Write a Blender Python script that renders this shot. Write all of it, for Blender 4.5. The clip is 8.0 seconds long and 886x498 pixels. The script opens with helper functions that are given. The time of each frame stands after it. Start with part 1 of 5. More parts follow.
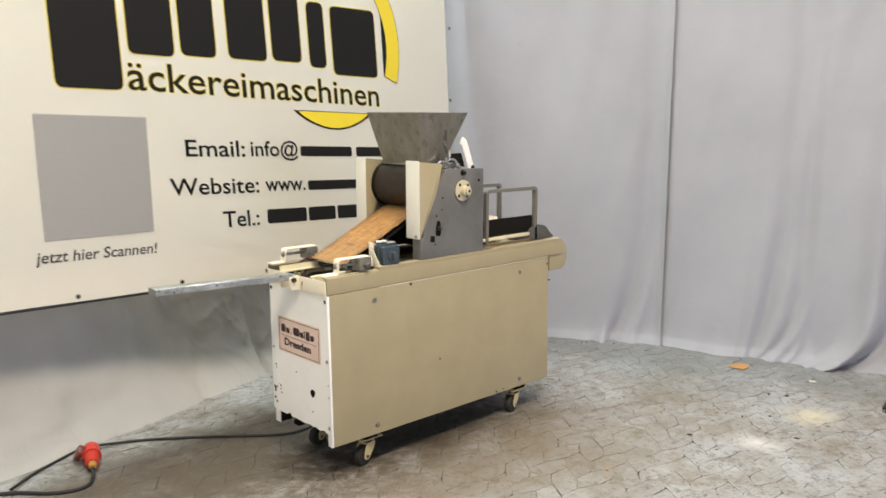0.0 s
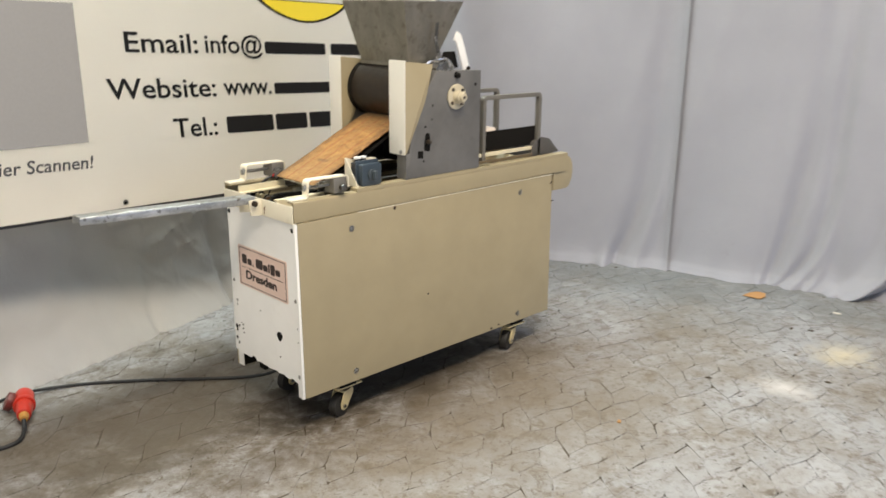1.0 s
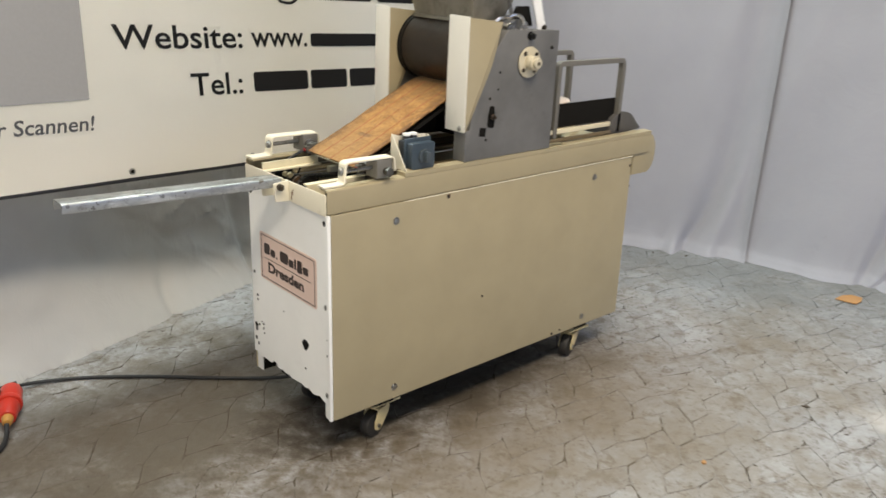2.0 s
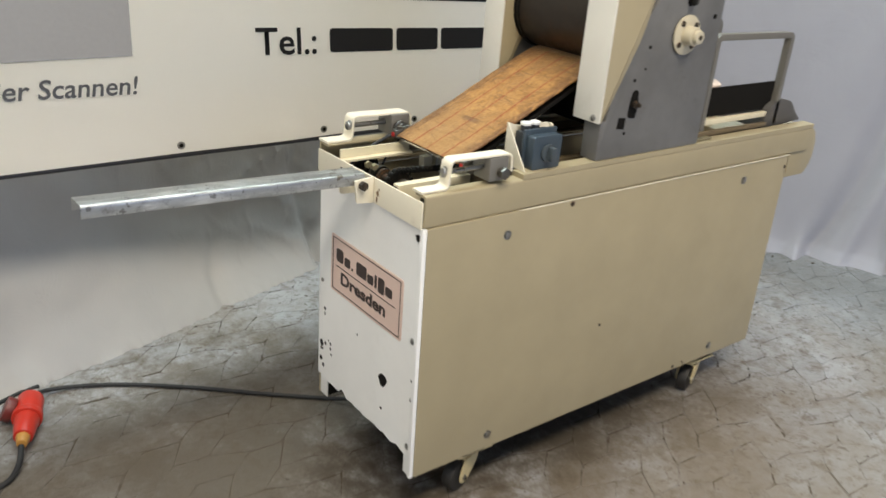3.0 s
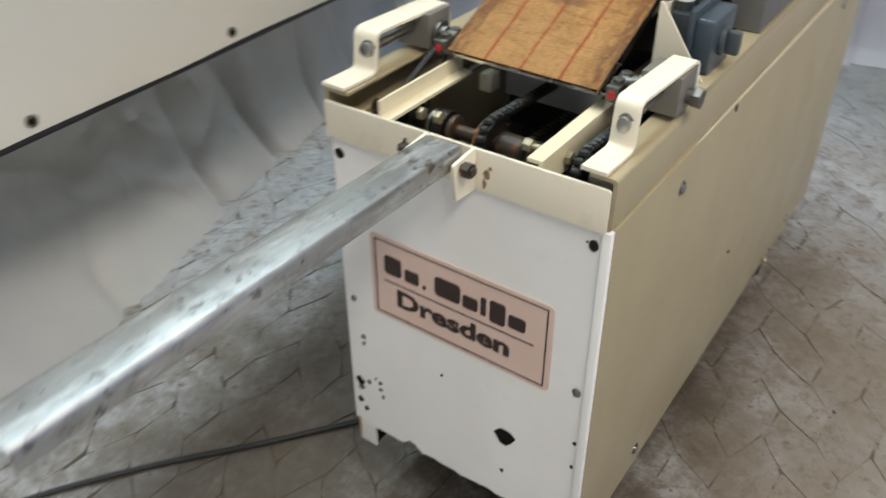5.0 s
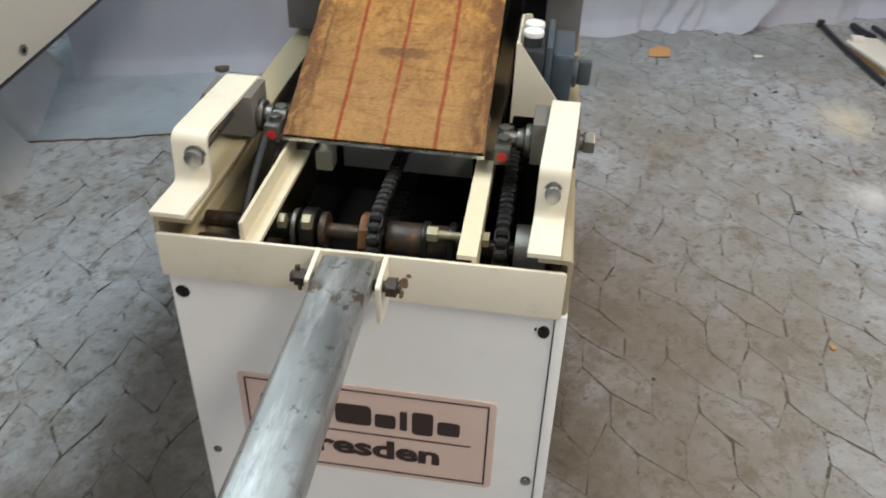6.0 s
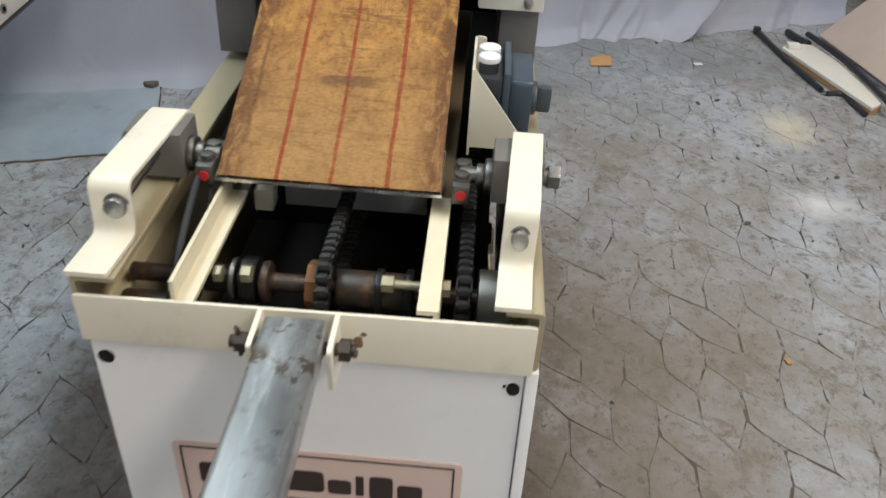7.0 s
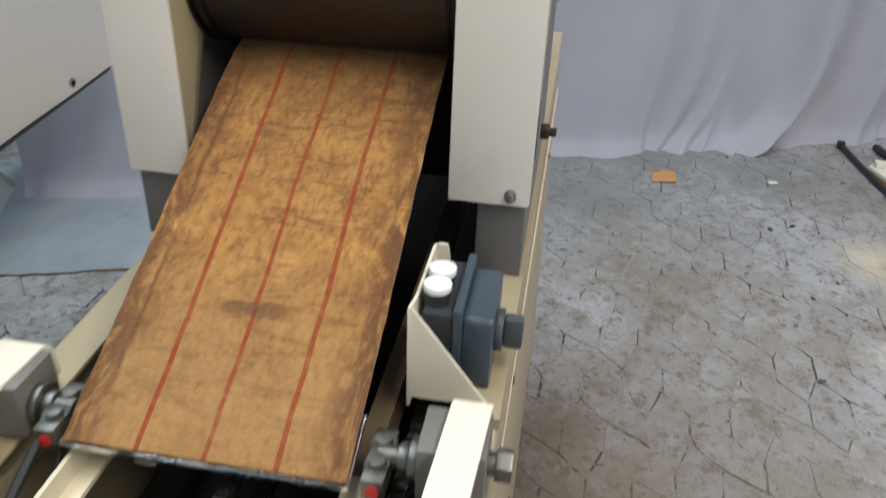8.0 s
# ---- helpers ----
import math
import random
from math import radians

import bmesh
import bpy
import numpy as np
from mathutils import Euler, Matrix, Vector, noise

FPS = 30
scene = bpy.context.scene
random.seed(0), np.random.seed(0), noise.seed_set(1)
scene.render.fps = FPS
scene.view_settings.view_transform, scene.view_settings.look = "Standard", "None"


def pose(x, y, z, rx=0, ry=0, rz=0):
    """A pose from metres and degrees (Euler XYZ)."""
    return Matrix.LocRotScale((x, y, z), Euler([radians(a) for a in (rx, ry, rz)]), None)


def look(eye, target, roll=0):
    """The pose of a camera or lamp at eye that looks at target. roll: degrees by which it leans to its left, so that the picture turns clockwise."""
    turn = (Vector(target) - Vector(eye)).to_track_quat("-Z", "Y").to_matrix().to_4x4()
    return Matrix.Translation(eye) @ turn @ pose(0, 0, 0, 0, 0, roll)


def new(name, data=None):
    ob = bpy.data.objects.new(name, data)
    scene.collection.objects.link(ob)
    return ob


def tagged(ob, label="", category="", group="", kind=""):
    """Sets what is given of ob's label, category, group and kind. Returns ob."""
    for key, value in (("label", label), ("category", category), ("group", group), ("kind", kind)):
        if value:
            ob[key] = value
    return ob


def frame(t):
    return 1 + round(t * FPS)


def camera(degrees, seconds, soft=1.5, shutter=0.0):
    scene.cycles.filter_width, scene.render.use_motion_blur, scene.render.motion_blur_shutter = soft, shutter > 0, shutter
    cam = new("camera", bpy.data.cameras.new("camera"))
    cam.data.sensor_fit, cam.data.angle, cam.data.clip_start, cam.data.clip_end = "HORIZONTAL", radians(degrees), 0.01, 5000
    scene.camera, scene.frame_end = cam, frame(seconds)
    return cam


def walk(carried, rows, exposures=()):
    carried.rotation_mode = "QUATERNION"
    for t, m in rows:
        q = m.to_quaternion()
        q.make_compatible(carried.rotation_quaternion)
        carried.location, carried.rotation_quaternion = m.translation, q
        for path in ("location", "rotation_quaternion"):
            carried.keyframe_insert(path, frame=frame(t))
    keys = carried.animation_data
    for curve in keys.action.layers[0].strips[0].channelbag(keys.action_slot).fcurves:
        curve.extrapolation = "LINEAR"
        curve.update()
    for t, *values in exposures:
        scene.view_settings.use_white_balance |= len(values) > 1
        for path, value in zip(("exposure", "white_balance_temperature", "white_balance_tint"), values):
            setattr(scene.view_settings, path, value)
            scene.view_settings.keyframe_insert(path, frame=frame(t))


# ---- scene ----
cam = camera(56.4, 8.0, 1.5, 0.5)
PATH = [
    (0, (-1.823, -2.6, 1.503), (-0.475, -1.163, 1.16), -0.1),
    (0.5, (-1.713, -2.359, 1.505), (-0.312, -0.999, 1.071), 0.1),
    (0.8, (-1.594, -2.247, 1.477), (-0.207, -0.908, 0.946), 0.8),
    (1, (-1.482, -2.187, 1.457), (-0.135, -0.821, 0.891), 0.6),
    (1.2, (-1.379, -2.138, 1.466), (-0.078, -0.746, 0.857), 1.8),
    (2.3, (-1.136, -1.57, 1.442), (0.117, -0.202, 0.695), 3.3),
    (2.5, (-1.097, -1.466, 1.417), (0.133, -0.105, 0.619), 3.9),
    (2.8, (-1.005, -1.335, 1.416), (0.163, 0.075, 0.611), 3.8),
    (3, (-0.948, -1.238, 1.41), (0.202, 0.188, 0.609), 4.6),
    (3.5, (-0.911, -0.976, 1.374), (0.218, 0.425, 0.499), 4.9),
    (3.7, (-0.929, -0.846, 1.373), (0.242, 0.506, 0.480), 3.8),
    (4, (-0.953, -0.671, 1.364), (0.237, 0.621, 0.407), 2.0),
    (4.2, (-0.939, -0.585, 1.345), (0.252, 0.661, 0.329), 2.2),
    (5.3, (-0.701, -0.168, 1.314), (0.731, 0.519, 0.1), -0.0),
    (5.5, (-0.686, -0.082, 1.318), (0.82, 0.408, 0.096), 0.7),
    (5.8, (-0.667, 0.015, 1.322), (0.904, 0.303, 0.119), 1.1),
    (6, (-0.657, 0.049, 1.325), (0.938, 0.235, 0.133), 2.3),
    (6.2, (-0.646, 0.064, 1.326), (0.964, 0.190, 0.146), 2.7),
    (6.5, (-0.635, 0.086, 1.326), (0.985, 0.149, 0.156), 3.8),
    (6.7, (-0.619, 0.084, 1.322), (1.007, 0.139, 0.159), 3.2),
    (7, (-0.567, 0.075, 1.312), (1.049, 0.121, 0.134), 3.7),
    (7.2, (-0.510, 0.052, 1.306), (1.104, 0.159, 0.129), 2.2),
    (7.4, (-0.442, 0.025, 1.323), (1.185, 0.193, 0.171), 1.9),
    (7.5, (-0.409, 0.016, 1.324), (1.234, 0.209, 0.201), 2.3),
    (7.7, (-0.348, -0.009, 1.334), (1.317, 0.220, 0.249), 3.0),
    (8, (-0.274, -0.029, 1.339), (1.416, 0.224, 0.299), 2.3),
]
EXPOSURES = [(0, -0.16, 7300, 12), (1.0, -0.23, 7250, 12), (2.5, -0.37, 6950, 11), (3.5, -0.37, 6650, 10), (4.2, -0.37, 6500, 9), (5.5, -0.74, 6600, 13), (6.5, -0.73, 6550, 13), (8, -0.72, 6400, 14)]
walk(cam, [(t, look(eye, target, roll)) for t, eye, target, roll in PATH], EXPOSURES)

# ---- light ----
world = bpy.data.worlds.new("world")
scene.world = world
world.use_nodes = True
wn = world.node_tree
sky = wn.nodes.new("ShaderNodeTexSky")
sky.sky_type, sky.sun_disc = "NISHITA", False
sky.sun_elevation, sky.sun_rotation = radians(42), radians(250)
wn.links.new(sky.outputs[0], wn.nodes["Background"].inputs[0])
wn.nodes["Background"].inputs[1].default_value = 0.12


def area_lamp(name, eye, target, sx, sy, watts, colour):
    la = bpy.data.lights.new(name, "AREA")
    la.shape, la.size, la.size_y, la.energy, la.color = "RECTANGLE", sx, sy, watts, colour
    ob = new(name, la)
    ob.matrix_world = look(eye, target)
    return ob


# daylight of the open gate, the three roof lights and the side window
area_lamp("gate_daylight", (-5.6, -1.6, 2.1), (0, 0.2, 0.8), 4.6, 3.6, 44, (0.84, 0.93, 1.0))
area_lamp("roof_daylight", (-1.0, -2.5, 4.9), (-1.0, -1.6, 0), 5.0, 0.9, 430, (1.0, 0.93, 0.79))
area_lamp("small_rooflight", (-0.4, 0.40, 4.9), (-0.4, 0.40, 0), 3.0, 0.4, 60, (0.93, 0.97, 1.0))
area_lamp("back_rooflight", (0.7, 1.95, 4.9), (0.7, 1.95, 0), 4.2, 0.8, 265, (0.74, 0.93, 1.0))
area_lamp("side_daylight", (1.4, -6.0, 2.2), (2.9, -1.0, 0.6), 3.4, 2.8, 125, (0.52, 0.66, 1.0))


# ---- materials ----
class Nodes:
    """A node material with a Principled shader and short ways to add textures."""

    def __init__(self, name):
        self.m = bpy.data.materials.new(name)
        self.m.use_nodes = True
        self.t = self.m.node_tree
        self.p = self.t.nodes["Principled BSDF"]
        tc = self.t.nodes.new("ShaderNodeTexCoord")
        self.co = tc.outputs["Object"]

    def put(self, socket, value):
        if isinstance(value, (int, float)):
            self.p.inputs[socket].default_value = value
        elif isinstance(value, tuple):
            self.p.inputs[socket].default_value = (*value, 1)
        else:
            self.t.links.new(value, self.p.inputs[socket])

    def scaled(self, sx, sy, sz):
        mp = self.t.nodes.new("ShaderNodeMapping")
        mp.inputs["Scale"].default_value = (sx, sy, sz)
        self.t.links.new(self.co, mp.inputs[0])
        return mp.outputs[0]

    def noise(self, scale, detail=4, rough=0.6, co=None, distortion=0.0):
        n = self.t.nodes.new("ShaderNodeTexNoise")
        n.inputs["Scale"].default_value, n.inputs["Detail"].default_value = scale, detail
        n.inputs["Roughness"].default_value, n.inputs["Distortion"].default_value = rough, distortion
        self.t.links.new(co or self.co, n.inputs["Vector"])
        return n.outputs["Fac"]

    def ramp(self, fac, stops):
        r = self.t.nodes.new("ShaderNodeValToRGB")
        el = r.color_ramp.elements
        while len(el) < len(stops):
            el.new(0.5)
        for e, (pos, c) in zip(el, stops):
            e.position = pos
            e.color = (*c, 1) if isinstance(c, tuple) else (c, c, c, 1)
        self.t.links.new(fac, r.inputs[0])
        return r.outputs[0]

    def mix(self, fac, a, b, kind="MIX"):
        x = self.t.nodes.new("ShaderNodeMix")
        x.data_type, x.blend_type = "RGBA", kind
        for sock, v in ((x.inputs[0], fac), (x.inputs[6], a), (x.inputs[7], b)):
            if isinstance(v, (int, float)):
                sock.default_value = v
            elif isinstance(v, tuple):
                sock.default_value = (*v, 1)
            else:
                self.t.links.new(v, sock)
        return x.outputs[2]

    def math(self, op, a, b=0.0):
        x = self.t.nodes.new("ShaderNodeMath")
        x.operation = op
        for sock, v in zip(x.inputs, (a, b)):
            if isinstance(v, (int, float)):
                sock.default_value = v
            else:
                self.t.links.new(v, sock)
        return x.outputs[0]

    def bump(self, height, strength=0.3, dist=0.002):
        b = self.t.nodes.new("ShaderNodeBump")
        b.inputs["Strength"].default_value, b.inputs["Distance"].default_value = strength, dist
        self.t.links.new(height, b.inputs["Height"])
        self.put("Normal", b.outputs[0])

    def random(self):
        return self.t.nodes.new("ShaderNodeObjectInfo").outputs["Random"]

    def island(self):
        return self.t.nodes.new("ShaderNodeNewGeometry").outputs["Random Per Island"]

    def axis(self, k):
        s = self.t.nodes.new("ShaderNodeSeparateXYZ")
        self.t.links.new(self.co, s.inputs[0])
        return s.outputs[k]


def painted(name, col, rough=0.4, var=0.12, chips=0.0, chip_col=(0.06, 0.045, 0.035), dirt=(0.25, 0.2, 0.13), dirty=0.35):
    n = Nodes(name)
    dark = tuple(c * (1 - var) for c in col)
    base = n.mix(n.ramp(n.noise(5, 5), [(0.35, 0.0), (0.7, 1.0)]), col, dark)
    grime = n.ramp(n.noise(11, 8, 0.75), [(0.56, 0.0), (0.8, dirty)])
    base = n.mix(grime, base, dirt)
    if chips:
        spots = n.ramp(n.noise(38, 3, 0.5), [(0.80 - chips, 0.0), (0.82 - chips, 1.0)])
        base = n.mix(spots, base, chip_col)
    n.put("Base Color", base)
    n.put("Roughness", n.ramp(n.noise(6, 3), [(0.3, rough - 0.05), (0.7, rough + 0.10)]))
    n.bump(n.noise(14, 2), 0.03, 0.001)
    return n.m


def metal(name, col, rough=0.35, spot=(0.12, 0.09, 0.06), spots=0.3, metallic=1.0, streak=None, grain=23):
    n = Nodes(name)
    co = n.scaled(*streak) if streak else None
    base = n.mix(n.ramp(n.noise(9, 6, 0.7, co), [(0.3, 0.0), (0.75, 1.0)]), col, tuple(c * 0.6 for c in col))
    stain = n.ramp(n.noise(grain, 7, 0.7), [(0.52, 0.0), (0.74, spots)])
    n.put("Base Color", n.mix(stain, base, spot))
    n.put("Metallic", metallic)
    n.put("Roughness", n.ramp(n.noise(31, 5), [(0.3, rough - 0.1), (0.75, rough + 0.18)]))
    n.bump(n.noise(90, 4), 0.12, 0.001)
    return n.m


def plain(name, col, rough=0.5, var=0.15, scale=25, metallic=0.0, bump=0.05):
    n = Nodes(name)
    n.put("Base Color", n.mix(n.noise(scale, 5), col, tuple(c * (1 - var) for c in col)))
    n.put("Roughness", rough)
    n.put("Metallic", metallic)
    n.bump(n.noise(scale * 4, 3), bump, 0.001)
    return n.m


# one cream paint twice, darkened for shaded faces and paler for lit ones
M_CREAM = painted("cream_paint_shaded", (0.375, 0.317, 0.203), 0.40, 0.10, 0.0, dirt=(0.30, 0.24, 0.15), dirty=0.14)
M_RIM = painted("cream_paint_lit", (0.79, 0.735, 0.60), 0.36, 0.08, 0.03, dirty=0.35)
M_WHITE = painted("white_paint", (0.86, 0.86, 0.85), 0.38, 0.06, 0.0, dirty=0.12)
M_HUB = painted("dirty_cream_paint", (0.56, 0.50, 0.37), 0.42, 0.15, 0.02, dirty=0.5)
M_GUARD = painted("guard_paint_lit", (0.74, 0.72, 0.66), 0.36, 0.06, 0.0, dirty=0.2)
M_GREYPLATE = painted("grey_cast_paint", (0.085, 0.08, 0.075), 0.42, 0.3, 0.0, dirt=(0.05, 0.045, 0.04), dirty=0.5)
M_FRAME = painted("grey_side_frame_paint", (0.165, 0.163, 0.160), 0.42, 0.4, 0.02, chip_col=(0.03, 0.025, 0.02), dirt=(0.055, 0.042, 0.03), dirty=0.75)
M_SHEET = metal("hopper_steel", (0.30, 0.285, 0.25), 0.42, spot=(0.09, 0.065, 0.04), spots=0.85, metallic=0.75, streak=(1, 1, 0.35))
M_STEEL = metal("bare_steel", (0.42, 0.42, 0.41), 0.3, spots=0.25)
M_CHROME = metal("bright_steel", (0.75, 0.75, 0.74), 0.2, spots=0.1)
M_RUST = metal("rusty_steel", (0.05, 0.038, 0.028), 0.45, spot=(0.22, 0.095, 0.03), spots=0.85, metallic=0.4, grain=70)
M_BLACKST = metal("oily_chain_steel", (0.022, 0.021, 0.019), 0.36, spots=0.4, metallic=0.6)
M_BRASS = metal("yellow_zinc", (0.40, 0.36, 0.24), 0.42, spots=0.6, metallic=0.6)
M_ORANGE = metal("orange_rust", (0.24, 0.10, 0.035), 0.6, spot=(0.08, 0.05, 0.03), spots=0.7, metallic=0.2, grain=70)
M_AXLE = metal("oily_turned_steel", (0.23, 0.222, 0.20), 0.42, spots=0.7, grain=60)
M_PALEGREY = plain("dull_grey_sheet", (0.24, 0.24, 0.23), 0.5, 0.4, 12)
M_OILSHADE = painted("oily_shaded_paint", (0.16, 0.12, 0.07), 0.4, 0.4, 0.0, dirt=(0.03, 0.025, 0.02), dirty=0.7)
# near black: dark parts, and shade of hollows put into the colour
M_DARK = plain("black_and_inner_shade", (0.011, 0.010, 0.009), 0.95)
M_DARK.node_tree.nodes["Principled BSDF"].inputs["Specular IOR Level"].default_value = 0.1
M_DRUM = metal("browned_roller", (0.042, 0.033, 0.026), 0.4, spot=(0.07, 0.035, 0.02), spots=0.5, metallic=0.55, streak=(1, 0.2, 1))
M_RUBBER = plain("black_rubber", (0.011, 0.011, 0.012), 0.6)
M_FORK = painted("yellowed_cream_paint", (0.60, 0.50, 0.28), 0.42, 0.15, 0.03, dirty=0.5)
M_RACK = painted("beige_grey_paint", (0.16, 0.152, 0.135), 0.45, 0.2, 0.02, dirty=0.5)
M_RAIL = painted("yellowed_rail_paint", (0.72, 0.65, 0.47), 0.36, 0.1, 0.03, dirty=0.45)
M_WHEEL = plain("caster_wheel", (0.022, 0.020, 0.018), 0.6, 0.4)
M_SWBLUE = plain("switch_blue_grey", (0.047, 0.068, 0.09), 0.3, 0.12)
M_SWKNOB = plain("switch_knob", (0.062, 0.078, 0.09), 0.35)
M_SWDARK = plain("switch_dark", (0.03, 0.035, 0.042), 0.4)
M_BTN = plain("white_button", (0.82, 0.82, 0.8), 0.3, 0.05)
M_REDDOT = plain("red_paint_dot", (0.55, 0.03, 0.03), 0.4)
M_REDPLUG = plain("red_plug_plastic", (0.50, 0.028, 0.014), 0.34, 0.25, 18)
M_REDDARK = plain("red_lid_plastic", (0.13, 0.017, 0.013), 0.4, 0.3)
M_GLAND = plain("amber_gland", (0.45, 0.22, 0.05), 0.4)
M_INK = plain("black_ink", (0.010, 0.010, 0.011), 0.75, 0.1)
M_INK.node_tree.nodes["Principled BSDF"].inputs["Specular IOR Level"].default_value = 0.2
M_INKGREY = plain("grey_ink", (0.07, 0.07, 0.075), 0.45, 0.1)
M_CODE = plain("grey_code_print", (0.30, 0.30, 0.305), 0.45, 0.12, 90)
M_YELLOW = plain("yellow_ink", (0.78, 0.62, 0.04), 0.4, 0.06)
M_TAG = plain("pink_label", (0.74, 0.56, 0.49), 0.42, 0.1, 14)
M_TAGINK = plain("worn_label_ink", (0.045, 0.028, 0.025), 0.5, 0.3, 40)
M_CARD = plain("cardboard", (0.50, 0.27, 0.11), 0.8, 0.2)
M_PALECARD = plain("pale_card", (0.62, 0.49, 0.41), 0.75, 0.3, 6)
M_BOARD = plain("white_board", (0.74, 0.70, 0.62), 0.5, 0.15, 8)
M_BLACKFR = plain("black_frame_paint", (0.02, 0.02, 0.024), 0.4)
M_CRUMB = plain("dark_crumbs", (0.12, 0.095, 0.07), 0.8, 0.5, 60)
M_STAIN = plain("thin_rust", (0.24, 0.15, 0.08), 0.6, 0.4, 80)
M_WALL = plain("hall_plaster", (0.24, 0.225, 0.20), 0.85, 0.2, 2)
M_ROOF = plain("hall_roof", (0.22, 0.21, 0.19), 0.8, 0.2, 2)


def belt_material():
    n = Nodes("stained_canvas_belt")
    y = n.axis(1)
    base = n.mix(n.ramp(n.noise(12, 6, 0.65, n.scaled(1.5, 0.8, 1)), [(0.35, 0.0), (0.68, 1.0)]), (0.47, 0.252, 0.068), (0.37, 0.182, 0.045))
    dusty = n.math("MULTIPLY", n.ramp(n.math("ADD", n.axis(0), n.math("MULTIPLY", n.noise(8, 4), 0.12)), [(0.28, 1.0), (0.40, 0.0)]), 0.65)
    clean = n.math("SUBTRACT", 1.0, n.math("MULTIPLY", dusty, 0.9))
    mottle = n.ramp(n.noise(42, 7, 0.62, n.scaled(0.9, 1.1, 1), 0.9), [(0.46, 0.0), (0.58, 0.44)])
    base = n.mix(n.math("MULTIPLY", mottle, clean), base, (0.175, 0.072, 0.016))
    patch = n.ramp(n.noise(15, 6, 0.65, n.scaled(1.2, 1.2, 1), 0.4), [(0.50, 0.0), (0.66, 0.45)])
    base = n.mix(n.math("MULTIPLY", patch, clean), base, (0.20, 0.085, 0.020))
    base = n.mix(dusty, base, (0.34, 0.205, 0.080))
    soft = n.ramp(n.noise(22, 5, 0.6), [(0.45, 0.0), (0.70, 0.35)])
    base = n.mix(soft, base, (0.22, 0.115, 0.040))
    speck = n.ramp(n.noise(95, 5, 0.7, n.scaled(1, 1.6, 1)), [(0.52, 0.0), (0.62, 0.55)])
    base = n.mix(n.math("MULTIPLY", speck, clean), base, (0.15, 0.060, 0.015))

    def creases(co_scale, scale, width, amount):
        d = n.math("ABSOLUTE", n.math("SUBTRACT", n.noise(scale, 3, 0.5, n.scaled(*co_scale), 0.7), 0.5))
        lines = n.math("MULTIPLY", n.ramp(d, [(0.0, 1.0), (width, 0.0)]), n.ramp(n.noise(11, 4, 0.6), [(0.40, 0.0), (0.52, amount)]))
        return n.math("MULTIPLY", lines, clean)
    base = n.mix(creases((3.4, 0.55, 1), 9, 0.024, 0.75), base, (0.125, 0.050, 0.014))
    base = n.mix(creases((0.6, 2.6, 1), 12, 0.016, 0.45), base, (0.125, 0.050, 0.014))
    # ragged darker band towards the roller
    upper_band = n.math("MULTIPLY", n.ramp(n.math("ADD", n.axis(0), n.math("MULTIPLY", n.noise(12, 5), 0.10)), [(0.53, 0.0), (0.61, 1.0)]), 0.55)
    base = n.mix(upper_band, base, (0.13, 0.06, 0.02))
    for c, w, col in ((0.158, 0.0023, (0.25, 0.040, 0.010)), (0.216, 0.0020, (0.25, 0.040, 0.010)), (0.272, 0.0023, (0.25, 0.040, 0.010))):
        wob = n.math("ADD", y, n.math("MULTIPLY", n.math("SUBTRACT", n.noise(9, 2), 0.5), 0.006))
        d = n.math("ABSOLUTE", n.math("SUBTRACT", wob, c))
        line = n.math("LESS_THAN", d, w)
        line = n.math("MULTIPLY", line, n.ramp(n.noise(45, 4), [(0.25, 0.5), (0.55, 0.95)]))
        base = n.mix(line, base, col)
    # a broken dark crease along one side, worn dark edges and one long smudge
    ragged_y = n.math("ADD", y, n.math("MULTIPLY", n.math("SUBTRACT", n.noise(16, 5, 0.7), 0.5), 0.016))
    fold = n.math("MULTIPLY", n.ramp(n.math("ABSOLUTE", n.math("SUBTRACT", ragged_y, 0.314)), [(0.0006, 1.0), (0.0022, 0.0)]), n.ramp(n.noise(19, 4, 0.6, None, 0.3), [(0.42, 0.0), (0.50, 0.85)]))
    base = n.mix(fold, base, (0.10, 0.042, 0.014))
    edge = n.math("ABSOLUTE", n.math("SUBTRACT", y, 0.218))
    edge = n.math("MULTIPLY", n.ramp(edge, [(0.074, 0.0), (0.106, 1.0)]), n.ramp(n.noise(26, 6, 0.7, n.scaled(0.8, 2, 1), 0.5), [(0.40, 0.0), (0.54, 0.9)]))
    base = n.mix(edge, base, (0.12, 0.05, 0.018))
    sx = n.math("ABSOLUTE", n.math("SUBTRACT", n.axis(0), n.math("ADD", 0.273, n.math("MULTIPLY", n.noise(60, 3), 0.008))))
    sy = n.math("ABSOLUTE", n.math("SUBTRACT", y, 0.220))
    smudge = n.math("MULTIPLY", n.ramp(sx, [(0.003, 0.75), (0.008, 0.0)]), n.ramp(sy, [(0.012, 1.0), (0.036, 0.0)]))
    base = n.mix(smudge, base, (0.10, 0.045, 0.025))
    weave = n.ramp(n.noise(420, 3, 0.6, n.scaled(1, 0.4, 1)), [(0.3, 0.78), (0.7, 1.12)])
    base = n.mix(1.0, base, weave, "MULTIPLY")
    n.put("Base Color", n.mix(1.0, base, (0.95, 0.91, 0.95), "MULTIPLY"))
    n.put("Roughness", 0.75)
    n.put("Specular IOR Level", 0.2)
    n.put("Sheen Weight", 0.4)
    n.put("Sheen Tint", (0.95, 0.75, 0.50))
    n.bump(n.math("ADD", n.noise(240, 3, 0.6), n.math("MULTIPLY", n.noise(22, 4, 0.6, n.scaled(1.6, 0.6, 1)), 2.5)), 0.5, 0.0025)
    return n.m


M_BELT = belt_material()


